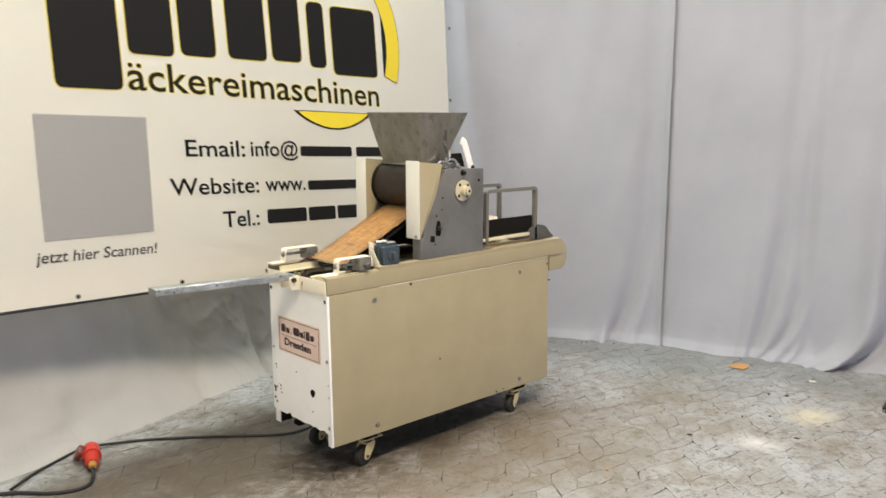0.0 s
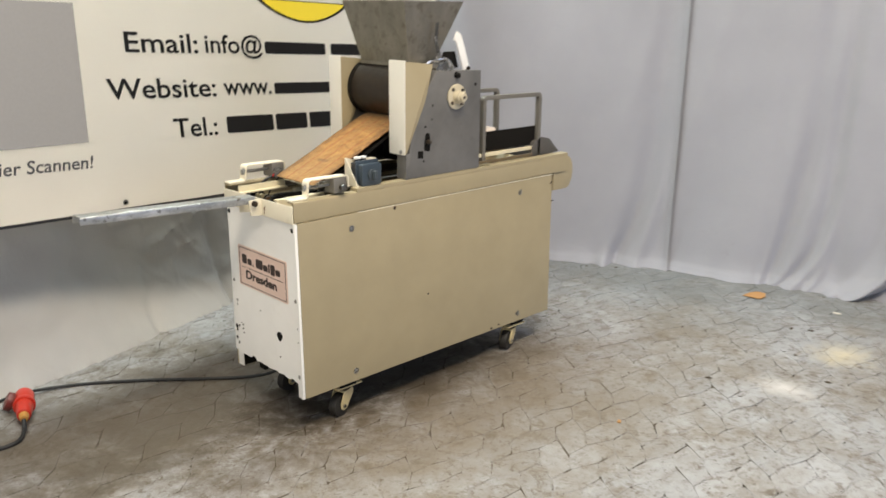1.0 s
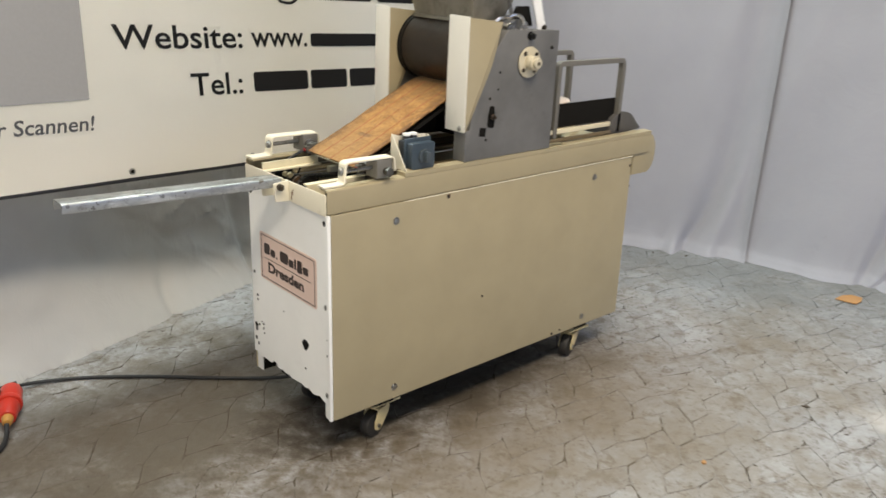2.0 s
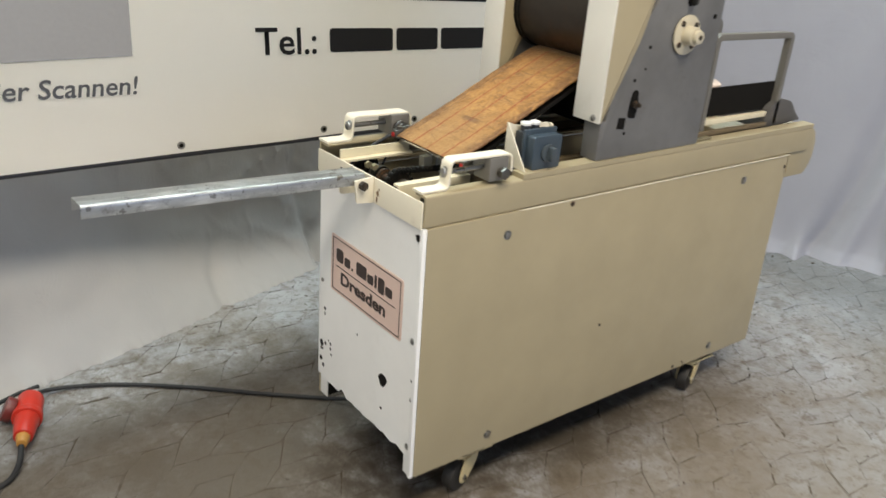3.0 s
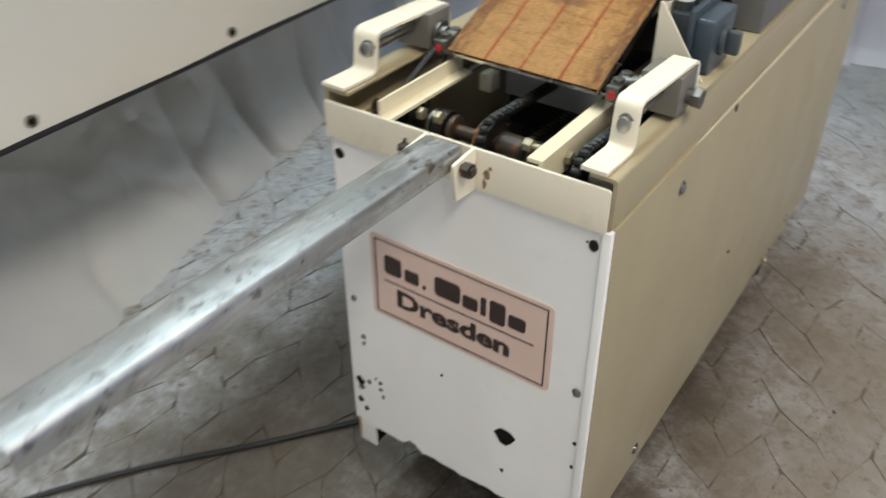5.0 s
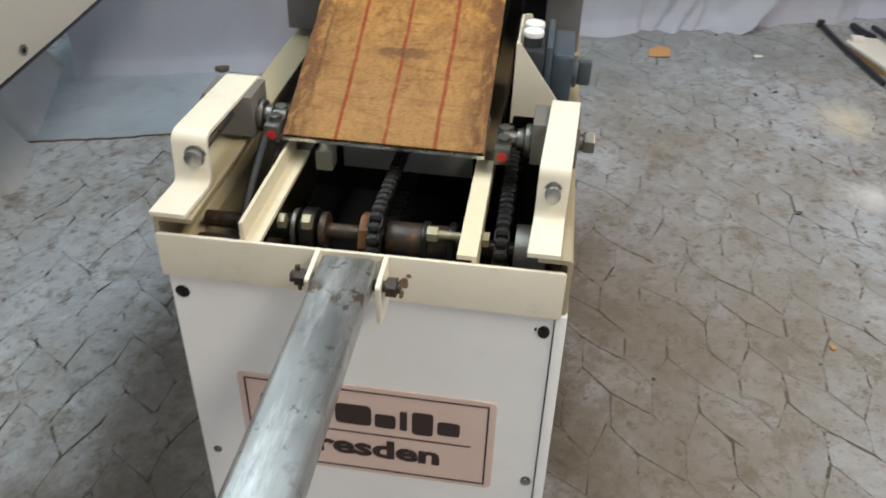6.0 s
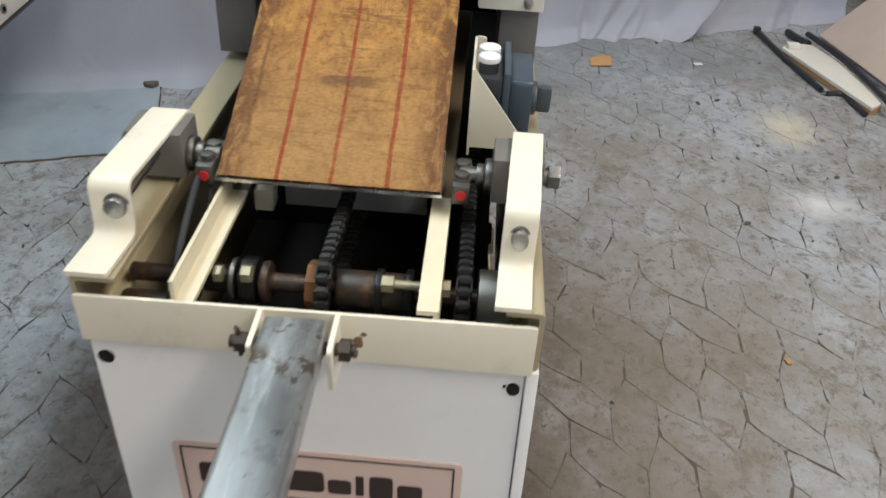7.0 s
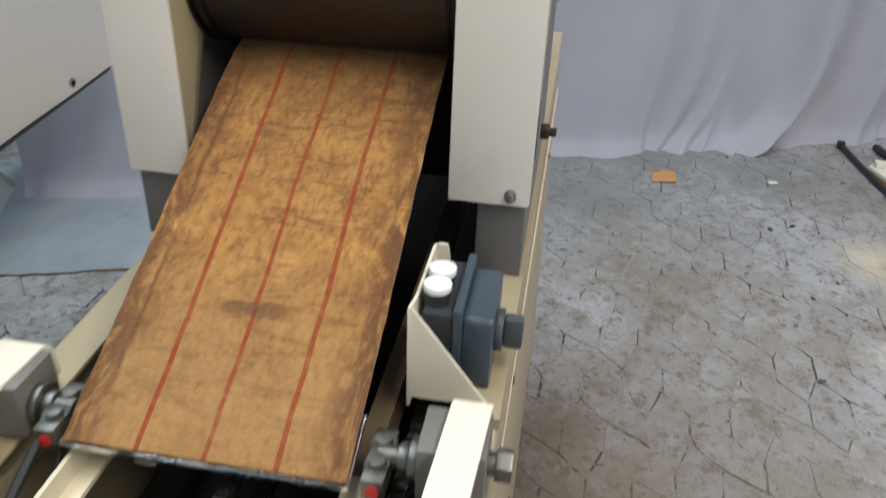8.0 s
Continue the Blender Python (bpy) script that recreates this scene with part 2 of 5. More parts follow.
def fabric(name, col, col2, rough=0.8, scale=5, crumple=0.35):
    n = Nodes(name)
    base = n.mix(n.ramp(n.noise(1.6, 4), [(0.3, 0.0), (0.7, 1.0)]), col, col2)
    mark = n.ramp(n.noise(9, 6, 0.7), [(0.66, 0.0), (0.8, 0.35)])
    n.put("Base Color", n.mix(mark, base, tuple(c * 0.6 for c in col)))
    n.put("Roughness", rough)
    n.put("Sheen Weight", 0.15)
    h = n.math("ADD", n.noise(scale, 6, 0.62, None, 0.8), n.math("MULTIPLY", n.noise(420, 2), 0.04))
    n.bump(h, crumple, 0.012)
    return n.m


M_CURTAIN = fabric("white_curtain", (0.36, 0.370, 0.415), (0.315, 0.326, 0.370))
M_SKIRT = fabric("grey_white_fleece", (0.41, 0.406, 0.40), (0.335, 0.332, 0.327), 0.8, 8, 0.35)


def banner_material():
    n = Nodes("banner_vinyl")
    n.put("Base Color", n.mix(n.noise(1.2, 4), (0.92, 0.90, 0.85), (0.88, 0.86, 0.81)))
    n.put("Roughness", 0.36)
    n.bump(n.math("ADD", n.noise(3.2, 4, 0.6), n.math("MULTIPLY", n.noise(300, 2), 0.02)), 0.22, 0.012)
    # thin vinyl lets some of the light behind it through
    thin, both = n.t.nodes.new("ShaderNodeBsdfTranslucent"), n.t.nodes.new("ShaderNodeMixShader")
    thin.inputs[0].default_value, both.inputs[0].default_value = (0.95, 0.93, 0.88, 1), 0.26
    n.t.links.new(n.p.outputs[0], both.inputs[1])
    n.t.links.new(thin.outputs[0], both.inputs[2])
    n.t.links.new(both.outputs[0], n.t.nodes["Material Output"].inputs[0])
    return n.m


M_BANNER = banner_material()


def grime_and_shade(n, base):
    """Brown grime round the machine with its shade painted in, a cool darker tone along the curtain, and two pale
    streaks.
    """
    wide, fine = n.noise(4, 7, 0.72), n.noise(17, 7, 0.75)
    rag = n.math("ADD", n.math("MULTIPLY", n.math("SUBTRACT", wide, 0.5), 1.7), n.math("MULTIPLY", n.math("SUBTRACT", fine, 0.5), 1.3))
    s = n.t.nodes.new("ShaderNodeSeparateXYZ")
    n.t.links.new(n.co, s.inputs[0])

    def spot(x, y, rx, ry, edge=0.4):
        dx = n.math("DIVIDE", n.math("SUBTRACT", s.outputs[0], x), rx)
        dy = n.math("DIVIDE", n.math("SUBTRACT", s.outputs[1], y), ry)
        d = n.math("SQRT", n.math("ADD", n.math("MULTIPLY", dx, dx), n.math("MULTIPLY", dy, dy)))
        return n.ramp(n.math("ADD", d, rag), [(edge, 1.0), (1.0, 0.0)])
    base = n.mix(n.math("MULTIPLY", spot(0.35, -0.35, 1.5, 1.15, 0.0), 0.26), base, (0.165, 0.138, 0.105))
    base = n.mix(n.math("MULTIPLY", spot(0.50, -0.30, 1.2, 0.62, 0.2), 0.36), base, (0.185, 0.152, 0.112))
    # brown steps below paint the machine's shade into its grime, under and behind
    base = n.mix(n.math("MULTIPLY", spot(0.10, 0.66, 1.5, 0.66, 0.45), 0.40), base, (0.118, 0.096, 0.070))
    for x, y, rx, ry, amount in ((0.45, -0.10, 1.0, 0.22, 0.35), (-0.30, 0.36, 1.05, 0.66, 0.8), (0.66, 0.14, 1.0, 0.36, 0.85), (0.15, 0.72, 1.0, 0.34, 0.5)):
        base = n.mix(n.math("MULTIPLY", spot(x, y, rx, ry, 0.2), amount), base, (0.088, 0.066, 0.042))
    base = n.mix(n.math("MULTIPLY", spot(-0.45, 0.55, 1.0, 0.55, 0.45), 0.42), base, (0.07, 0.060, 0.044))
    # near-black core: the shade under the machine put into the floor's colour
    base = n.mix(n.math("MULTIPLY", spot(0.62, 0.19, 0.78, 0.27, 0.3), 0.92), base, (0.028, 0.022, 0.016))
    base = n.mix(n.math("MULTIPLY", spot(2.35, 0.35, 0.55, 1.35, 0.2), 0.6), base, (0.155, 0.178, 0.188))
    base = n.mix(n.math("MULTIPLY", spot(2.75, -0.45, 0.42, 1.40, 0.2), 0.6), base, (0.165, 0.182, 0.185))
    base = n.mix(n.math("MULTIPLY", spot(1.15, -0.50, 1.35, 0.60, 0.1), 0.36), base, (0.200, 0.166, 0.120))
    for x, y, rx, ry, col in ((2.12, -1.02, 0.17, 0.17, (0.60, 0.53, 0.38)), (1.62, -1.00, 0.11, 0.14, (0.62, 0.60, 0.58))):
        base = n.mix(n.math("MULTIPLY", spot(x, y, rx, ry, 0.0), 0.82), base, col)
    return base


def paver_material(name, joined):
    n = Nodes(name)
    geo = n.t.nodes.new("ShaderNodeNewGeometry")
    n.co = geo.outputs["Position"]
    rnd = n.island() if joined else n.random()
    base = n.mix(rnd, (0.325, 0.334, 0.350), (0.390, 0.402, 0.422))
    base = n.mix(n.ramp(n.noise(1.5, 9, 0.78), [(0.45, 0.0), (0.62, 0.72)]), base, (0.200, 0.166, 0.120))
    base = n.mix(n.ramp(n.noise(6.5, 9, 0.8), [(0.52, 0.0), (0.61, 0.62)]), base, (0.150, 0.120, 0.084))
    base = n.mix(n.ramp(n.noise(26, 10, 0.85), [(0.525, 0.0), (0.61, 0.75)]), base, (0.085, 0.066, 0.047))
    base = n.mix(n.ramp(n.noise(34, 3, 0.5, None, 0.4), [(0.66, 0.0), (0.70, 0.8)]), base, (0.075, 0.057, 0.040))
    base = n.mix(n.ramp(n.noise(14, 9, 0.8, None, 0.5), [(0.56, 0.0), (0.66, 0.6)]), base, (0.47, 0.47, 0.475))
    base = n.mix(n.ramp(n.noise(8.5, 10, 0.82, None, 0.6), [(0.565, 0.0), (0.61, 0.68)]), base, (0.112, 0.088, 0.060))
    base = n.mix(n.ramp(n.noise(120, 5, 0.7), [(0.60, 0.0), (0.70, 0.45)]), base, (0.11, 0.095, 0.08))
    base = n.mix(n.ramp(n.noise(85, 4, 0.6), [(0.64, 0.0), (0.72, 0.4)]), base, (0.46, 0.45, 0.44))
    base = n.mix(n.ramp(n.noise(3.1, 8, 0.75, None, 0.3), [(0.58, 0.0), (0.76, 0.25)]), base, (0.40, 0.41, 0.42))
    base = grime_and_shade(n, base)
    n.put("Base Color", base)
    n.put("Roughness", n.ramp(n.noise(5, 5), [(0.3, 0.40), (0.7, 0.64)]))
    n.bump(n.math("ADD", n.noise(22, 6, 0.6), n.math("MULTIPLY", n.noise(160, 4), 0.5)), 0.5, 0.005)
    return n.m


M_PAVER = paver_material("worn_concrete_paver", False)
M_PAVERS = paver_material("worn_concrete_pavers", True)


def joint_material():
    n = Nodes("dusty_joint_fill")
    geo = n.t.nodes.new("ShaderNodeNewGeometry")
    n.co = geo.outputs["Position"]
    fill = n.ramp(n.noise(13, 6, 0.7), [(0.47, (0.034, 0.027, 0.019)), (0.51, (0.325, 0.326, 0.334))])
    n.put("Base Color", n.mix(1.0, grime_and_shade(n, fill), (0.92, 0.91, 0.90), "MULTIPLY"))
    n.put("Roughness", 0.9)
    return n.m


M_JOINT = joint_material()
M_SLAB = painted("smooth_concrete", (0.32, 0.36, 0.39), 0.5, 0.2, 0.0, dirt=(0.16, 0.15, 0.13), dirty=0.7)
M_CRACK = plain("brown_dirt", (0.13, 0.085, 0.045), 0.9, 0.6, 30)


# ---- mesh tools ----
def add_box(bm, lo, hi, bevel=0.0):
    m = Matrix.Translation([(a + b) / 2 for a, b in zip(lo, hi)]) @ Matrix.Diagonal([b - a for a, b in zip(lo, hi)] + [1])
    made = bmesh.ops.create_cube(bm, size=1, matrix=m)
    if bevel:
        edges = list({e for v in made["verts"] for e in v.link_edges})
        bmesh.ops.bevel(bm, geom=edges, offset=bevel, segments=2, affect="EDGES", profile=0.6)
    return bm


def box(lo, hi, bevel=0.0):
    return add_box(bmesh.new(), lo, hi, bevel)


def add_cyl(bm, a, b, r, n=20, r2=None, bevel=0.0):
    a, b = Vector(a), Vector(b)
    d = b - a
    m = Matrix.Translation((a + b) / 2) @ d.to_track_quat("Z", "Y").to_matrix().to_4x4()
    made = bmesh.ops.create_cone(bm, cap_ends=True, segments=n, radius1=r, radius2=r if r2 is None else r2, depth=d.length, matrix=m)
    if bevel:
        vs = set(made["verts"])
        edges = [e for e in bm.edges if e.verts[0] in vs and e.verts[1] in vs and any(len(f.verts) > 4 for f in e.link_faces)]
        bmesh.ops.bevel(bm, geom=edges, offset=bevel, segments=2, affect="EDGES", profile=0.6)
    return bm


def cyl(a, b, r, n=20, r2=None, bevel=0.0):
    return add_cyl(bmesh.new(), a, b, r, n, r2, bevel)


def add_prism(bm, pts, axis, lo, hi, bevel=0.0):
    """A polygon of two coordinates, pushed along the third (0 x, 1 y, 2 z)."""
    def at(p, h):
        q = list(p)
        q.insert(axis, h)
        return q
    low = [bm.verts.new(at(p, lo)) for p in pts]
    top = [bm.verts.new(at(p, hi)) for p in pts]
    faces = [bm.faces.new(low), bm.faces.new(top)]
    k = len(pts)
    for i in range(k):
        faces.append(bm.faces.new((low[i], low[(i + 1) % k], top[(i + 1) % k], top[i])))
    bmesh.ops.recalc_face_normals(bm, faces=faces)
    if bevel:
        edges = [e for f in faces[:2] for e in f.edges]
        bmesh.ops.bevel(bm, geom=edges, offset=bevel, segments=2, affect="EDGES", profile=0.6)
    return bm


def prism(pts, axis, lo, hi, bevel=0.0):
    return add_prism(bmesh.new(), pts, axis, lo, hi, bevel)


def rounded(pts, r, n=4):
    """The polygon with its corners rounded; r: one radius, or one for each corner."""
    out, k = [], len(pts)
    rs = [r] * k if isinstance(r, (int, float)) else r
    for i in range(k):
        p, a, b = Vector(pts[i]), Vector(pts[i - 1]), Vector(pts[(i + 1) % k])
        if rs[i] <= 0:
            out.append(tuple(p))
            continue
        da, db = (a - p).normalized(), (b - p).normalized()
        t = min(rs[i], (a - p).length * 0.49, (b - p).length * 0.49)
        s, e = p + da * t, p + db * t
        for j in range(n + 1):
            u = j / n
            out.append(tuple(s * (1 - u) ** 2 + p * 2 * u * (1 - u) + e * u * u))
    return out


def strip(path, thick):
    """The outline of a bent flat bar that follows the path, in two coordinates."""
    ps = [Vector(p) for p in path]
    left, right = [], []
    for i, p in enumerate(ps):
        a = (p - ps[i - 1]).normalized() if i else (ps[1] - p).normalized()
        b = (ps[i + 1] - p).normalized() if i + 1 < len(ps) else a
        d = (a + b).normalized()
        nrm = Vector((-d.y, d.x)) / max(0.5, (d.dot(a)))
        left.append(tuple(p + nrm * thick / 2))
        right.append(tuple(p - nrm * thick / 2))
    return left + right[::-1]


def arc_path(pts, r, n=5):
    """An open path with its inner corners rounded."""
    out = [pts[0]]
    for i in range(1, len(pts) - 1):
        p, a, b = Vector(pts[i]), Vector(pts[i - 1]), Vector(pts[i + 1])
        s, e = p + (a - p).normalized() * r, p + (b - p).normalized() * r
        for j in range(n + 1):
            u = j / n
            out.append(tuple(s * (1 - u) ** 2 + p * 2 * u * (1 - u) + e * u * u))
    out.append(pts[-1])
    return out


def tube(points, r, n=10, closed=False):
    """A round cable or rod along the points, smoothed between them."""
    ps = [Vector(p) for p in points]
    fine = []
    for i in range(len(ps) - 1):
        p0, p1, p2, p3 = ps[max(i - 1, 0)], ps[i], ps[i + 1], ps[min(i + 2, len(ps) - 1)]
        for j in range(8):
            u = j / 8
            fine.append(0.5 * (2 * p1 + (p2 - p0) * u + (2 * p0 - 5 * p1 + 4 * p2 - p3) * u * u + (3 * p1 - p0 - 3 * p2 + p3) * u ** 3))
    fine.append(ps[-1])
    bm, rings = bmesh.new(), []
    for i, p in enumerate(fine):
        d = (fine[min(i + 1, len(fine) - 1)] - fine[max(i - 1, 0)]).normalized()
        u = d.cross(Vector((0, 0, 1)) if abs(d.z) < 0.9 else Vector((1, 0, 0))).normalized()
        w = d.cross(u)
        rings.append([bm.verts.new(p + (u * math.cos(k * math.tau / n) + w * math.sin(k * math.tau / n)) * r) for k in range(n)])
    for a, b in zip(rings, rings[1:]):
        for k in range(n):
            bm.faces.new((a[k], a[(k + 1) % n], b[(k + 1) % n], b[k]))
    bm.faces.new(rings[0][::-1])
    bm.faces.new(rings[-1])
    bmesh.ops.recalc_face_normals(bm, faces=bm.faces)
    return bm


SLOPE = 0.007


def settle(bm):
    """The machine stands a little lower at its far end, its front faces lie a few millimetres back, and its front sheet hangs out towards the floor."""
    for v in bm.verts:
        v.co.y += 0.007 * min(1.0, max(0.0, (0.03 - v.co.y) / 0.03))
        v.co.y -= 0.016 * max(0.0, 0.78 - v.co.z) * min(1.0, max(0.0, (0.12 - v.co.y) / 0.12))
        v.co.z -= (0.0085 + SLOPE * v.co.x) * min(1.0, max(0.0, (v.co.z - 0.02) / 0.1))
    return bm


def finish(name, bm, material, smooth=True):
    me = bpy.data.meshes.new(name)
    if smooth:
        for f in bm.faces:
            f.smooth = True
        for e in bm.edges:
            if len(e.link_faces) == 2 and e.calc_face_angle(0) > 0.6:
                e.smooth = False
    bm.to_mesh(me)
    bm.free()
    me.materials.append(material)
    return me


def part(name, bm, material, parent, label="", smooth=True):
    ob = new(name, finish(name, bm, material, smooth))
    ob.parent = parent
    return tagged(ob, label) if label else ob


def thing(name, label, category, group="", kind="", at=(0, 0, 0)):
    ob = new(name)
    ob.location = at
    ob.empty_display_size = 0.1
    return tagged(ob, label, category, group, kind)


def single(name, bm, material, label, category, group="", kind="", smooth=True):
    return tagged(new(name, finish(name, bm, material, smooth)), label, category, group, kind)


def structure(name, bm, material, label=""):
    return tagged(new(name, finish(name, bm, material)), label, "", "", "structure")


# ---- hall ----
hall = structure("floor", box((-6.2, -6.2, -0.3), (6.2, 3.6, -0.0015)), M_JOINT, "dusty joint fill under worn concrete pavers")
structure("wall_east", box((6.0, -6.2, -0.006), (6.2, 3.6, 5.0)), M_WALL, "plain plastered hall wall")
structure("wall_north", box((-6.2, 3.4, -0.006), (6.0, 3.6, 5.0)), M_WALL, "plain plastered hall wall")
bm = bmesh.new()
for lo, hi in (((-6.2, -6.2, -0.006), (-6.0, -4.2, 5.0)), ((-6.2, 1.0, -0.006), (-6.0, 3.4, 5.0)), ((-6.2, -4.2, 4.1), (-6.0, 1.0, 5.0))):
    add_box(bm, lo, hi)
structure("wall_west", bm, M_WALL, "plain hall wall with a wide gate opening")
bm = bmesh.new()
for lo, hi in (((-6.0, -6.4, -0.006), (-0.6, -6.2, 5.0)), ((3.4, -6.4, -0.006), (6.2, -6.2, 5.0)), ((-0.6, -6.4, 3.8), (3.4, -6.2, 5.0)), ((-0.6, -6.4, -0.006), (3.4, -6.2, 0.6))):
    add_box(bm, lo, hi)
structure("wall_south", bm, M_WALL, "plain hall wall with a window opening")
bm = bmesh.new()
for lo, hi in (((-6.2, -6.4, 5.0), (6.2, -3.1, 5.15)), ((-6.2, -1.9, 5.0), (6.2, 0.1, 5.15)), ((-6.2, 0.1, 5.0), (-1.9, 0.7, 5.15)), ((1.1, 0.1, 5.0), (6.2, 0.7, 5.15)), ((-6.2, 0.7, 5.0), (6.2, 1.5, 5.15)), ((-6.2, 2.4, 5.0), (6.2, 3.6, 5.15)), ((-6.2, 1.5, 5.0), (-1.5, 2.4, 5.15)), ((2.9, 1.5, 5.0), (6.2, 2.4, 5.15)), ((-6.2, -3.1, 5.0), (-3.6, -1.9, 5.15)), ((1.6, -3.1, 5.0), (6.2, -1.9, 5.15))):
    add_box(bm, lo, hi)
structure("ceiling", bm, M_ROOF, "hall ceiling with three roof lights")


# ---- cloth ----
def catmull(ps, s):
    """A point at share s of a smooth line through the points."""
    k = s * (len(ps) - 1)
    i = min(int(k), len(ps) - 2)
    u = k - i
    p0, p1, p2, p3 = [Vector(ps[min(max(j, 0), len(ps) - 1)]) for j in (i - 1, i, i + 1, i + 2)]
    return 0.5 * (2 * p1 + (p2 - p0) * u + (2 * p0 - 5 * p1 + 4 * p2 - p3) * u * u + (3 * p1 - p0 - 3 * p2 + p3) * u ** 3)


def cloth(line, height, nu, nv, push):
    """A hanging cloth on a line of the plan; push(s, h) gives how far it stands off towards the room."""
    bm, grid = bmesh.new(), []
    for i in range(nu + 1):
        s = i / nu
        p = catmull(line, s)
        d = (catmull(line, min(1, s + 0.004)) - catmull(line, max(0, s - 0.004))).normalized()
        out = Vector((d.y, -d.x))
        row = []
        for j in range(nv + 1):
            h = (height if isinstance(height, (int, float)) else height(p.x)) * (j / nv) ** 1.6
            q = p + out * push(s, h)
            row.append(bm.verts.new((q.x, q.y, h + 0.0012)))
        grid.append(row)
    for a, b in zip(grid, grid[1:]):
        for j in range(nv):
            bm.faces.new((a[j], b[j], b[j + 1], a[j + 1]))
    bmesh.ops.recalc_face_normals(bm, faces=bm.faces)
    return bm


PINCH = ((2.49, 0.25, 0.020), (3.115, 0.02, 0.050), (3.52, -0.30, 0.060), (3.96, 0.20, 0.045), (4.43, -0.10, 0.040))


def skirt_push(s, h):
    """Crumpled fleece: it falls back from its hem to the wall, with slack bulges, pinched folds and sharp diagonal creases."""
    along = s * 5.4
    wide = min(1.0, max(0.0, (4.6 - along) / 1.2))
    back = (0.10 + 0.09 * wide) * (1 - math.exp(-h / (0.10 + 0.10 * wide)))
    ridge = (1 - abs(noise.noise((along * 3.0 + h * 3.4, h * 2.2 - along * 1.5, 3.7)))) ** 7
    ridge2 = (1 - abs(noise.noise((along * 2.2 - h * 5.0, h * 3.0 + along, 9.1)))) ** 8
    ridge3 = (1 - abs(noise.noise((along * 6.5 + h * 8.0, h * 6.0 - along * 2.0, 5.2)))) ** 9
    slack = max(0.0, min(1.0, 0.35 + 2.2 * noise.noise((along * 0.9, h * 1.3, 7.7))))
    crease = 0.035 * noise.noise((along * 1.1, h * 1.4 + along * 0.5, 0.4)) + 0.018 * noise.noise((along * 5, h * 6, 2.0)) + (0.013 * ridge + 0.012 * ridge2 + 0.007 * ridge3) * slack
    crease *= (0.5 + 0.5 * math.exp(-h / 0.9)) * (1 - math.exp(-h / 0.05))
    for at_s, lean, deep in PINCH:
        crease -= deep * math.exp(-((along - at_s - lean * h) / (0.030 + 0.10 * h)) ** 2) * math.exp(-h / 0.40)
    serrate = (0.010 * noise.noise((s * 150, 0.2, 4.4)) + 0.005 * noise.noise((s * 420, 0.7, 1.4))) * math.exp(-h / 0.012)
    return crease - back + serrate


LEFT_LINE = [(1.94, 1.72), (2.03, 1.42), (2.16, 1.00), (2.33, 0.74), (2.50, 0.48), (2.68, 0.17)]
RIGHT_LINE = [(2.674, 0.185), (2.76, -0.16), (2.90, -0.53), (2.97, -0.74), (3.09, -1.03), (3.30, -1.60)]
# folds: y at the hem, y higher up, height over which they lean, depth, width, height over which they die out
RIGHT_FOLDS = ((-0.735, -0.960, 0.12, 0.085, 0.060, 3.0), (-0.830, -1.055, 0.10, -0.060, 0.045, 3.0), (-0.415, -0.605, 0.17, -0.030, 0.032, 1.8), (-0.355, -0.530, 0.60, -0.040, 0.038, 2.5), (-0.470, -0.660, 0.20, 0.018, 0.040, 2.5),
               (-0.660, -0.850, 0.09, 0.040, 0.034, 0.12), (-0.545, -0.640, 0.10, 0.022, 0.024, 0.10), (-0.690, -0.620, 0.50, -0.020, 0.060, 3.0), (-0.300, -0.370, 0.40, -0.010, 0.030, 1.2), (-1.180, -1.280, 0.20, 0.035, 0.050, 2.5), (-1.330, -1.420, 0.20, -0.030, 0.040, 2.5))
LEFT_FOLDS = ((0.450, 0.250, 0.40, -0.050, 0.045, 1.8), (0.330, 0.205, 0.40, 0.014, 0.035, 2.0), (0.980, 0.900, 0.60, -0.020, 0.090, 2.5), (0.62, 0.42, 0.40, 0.012, 0.060, 1.5))


def curtain_push(seed, line, folds, flare):
    """A hanging cloth with its own soft folds, which lean and spread towards a stitched hem that stands off."""
    def push(s, h):
        y = catmull(line, s).y
        off = 0.010 * noise.noise((y * 9 + 2.0 * h, h * 0.8, seed + 4)) + 0.030 * noise.noise((y * 2.2 + 0.4 * h, h * 0.5, seed))
        for low, high, rise, deep, wide, die in folds:
            at_y = high + (low - high) * math.exp(-h / rise)
            off += deep * math.exp(-((y - at_y) / (wide * (0.75 + 0.5 * min(1.0, h / 0.5)))) ** 2 - h / die)
        seam = min(1.0, (s if seed > 1.5 else 1 - s) / 0.05)
        hem = flare * math.exp(-h / 0.045) * (0.7 + 0.5 * noise.noise((s * 16, 0, seed))) + 0.005 * max(0.0, min(1.0, (0.042 - h) / 0.008))
        if seed < 1.5:
            hem += 0.06 * math.exp(-((s - 0.80) / 0.02) ** 2 - h / 0.05)
        return off * seam + hem + (-0.014 * math.exp(-(s / 0.02) ** 2) if seed > 1.5 else 0.026 * math.exp(-((1 - s) / 0.022) ** 2))
    return push


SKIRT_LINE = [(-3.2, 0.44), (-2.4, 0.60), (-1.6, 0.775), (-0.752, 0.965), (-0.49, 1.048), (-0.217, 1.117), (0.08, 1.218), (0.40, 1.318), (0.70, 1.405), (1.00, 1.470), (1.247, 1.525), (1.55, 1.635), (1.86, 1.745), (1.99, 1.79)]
# unseen behind the banner, the cloth is cut low to let roof light down
single("wall_cloth", cloth(SKIRT_LINE, lambda x: 1.15 + 1.85 * min(1.0, max(0.0, (x - 1.2) / 0.5)), 760, 70, skirt_push), M_SKIRT, "creased grey-white fleece hung along the wall to the floor, cut low behind the banner", "cloth")
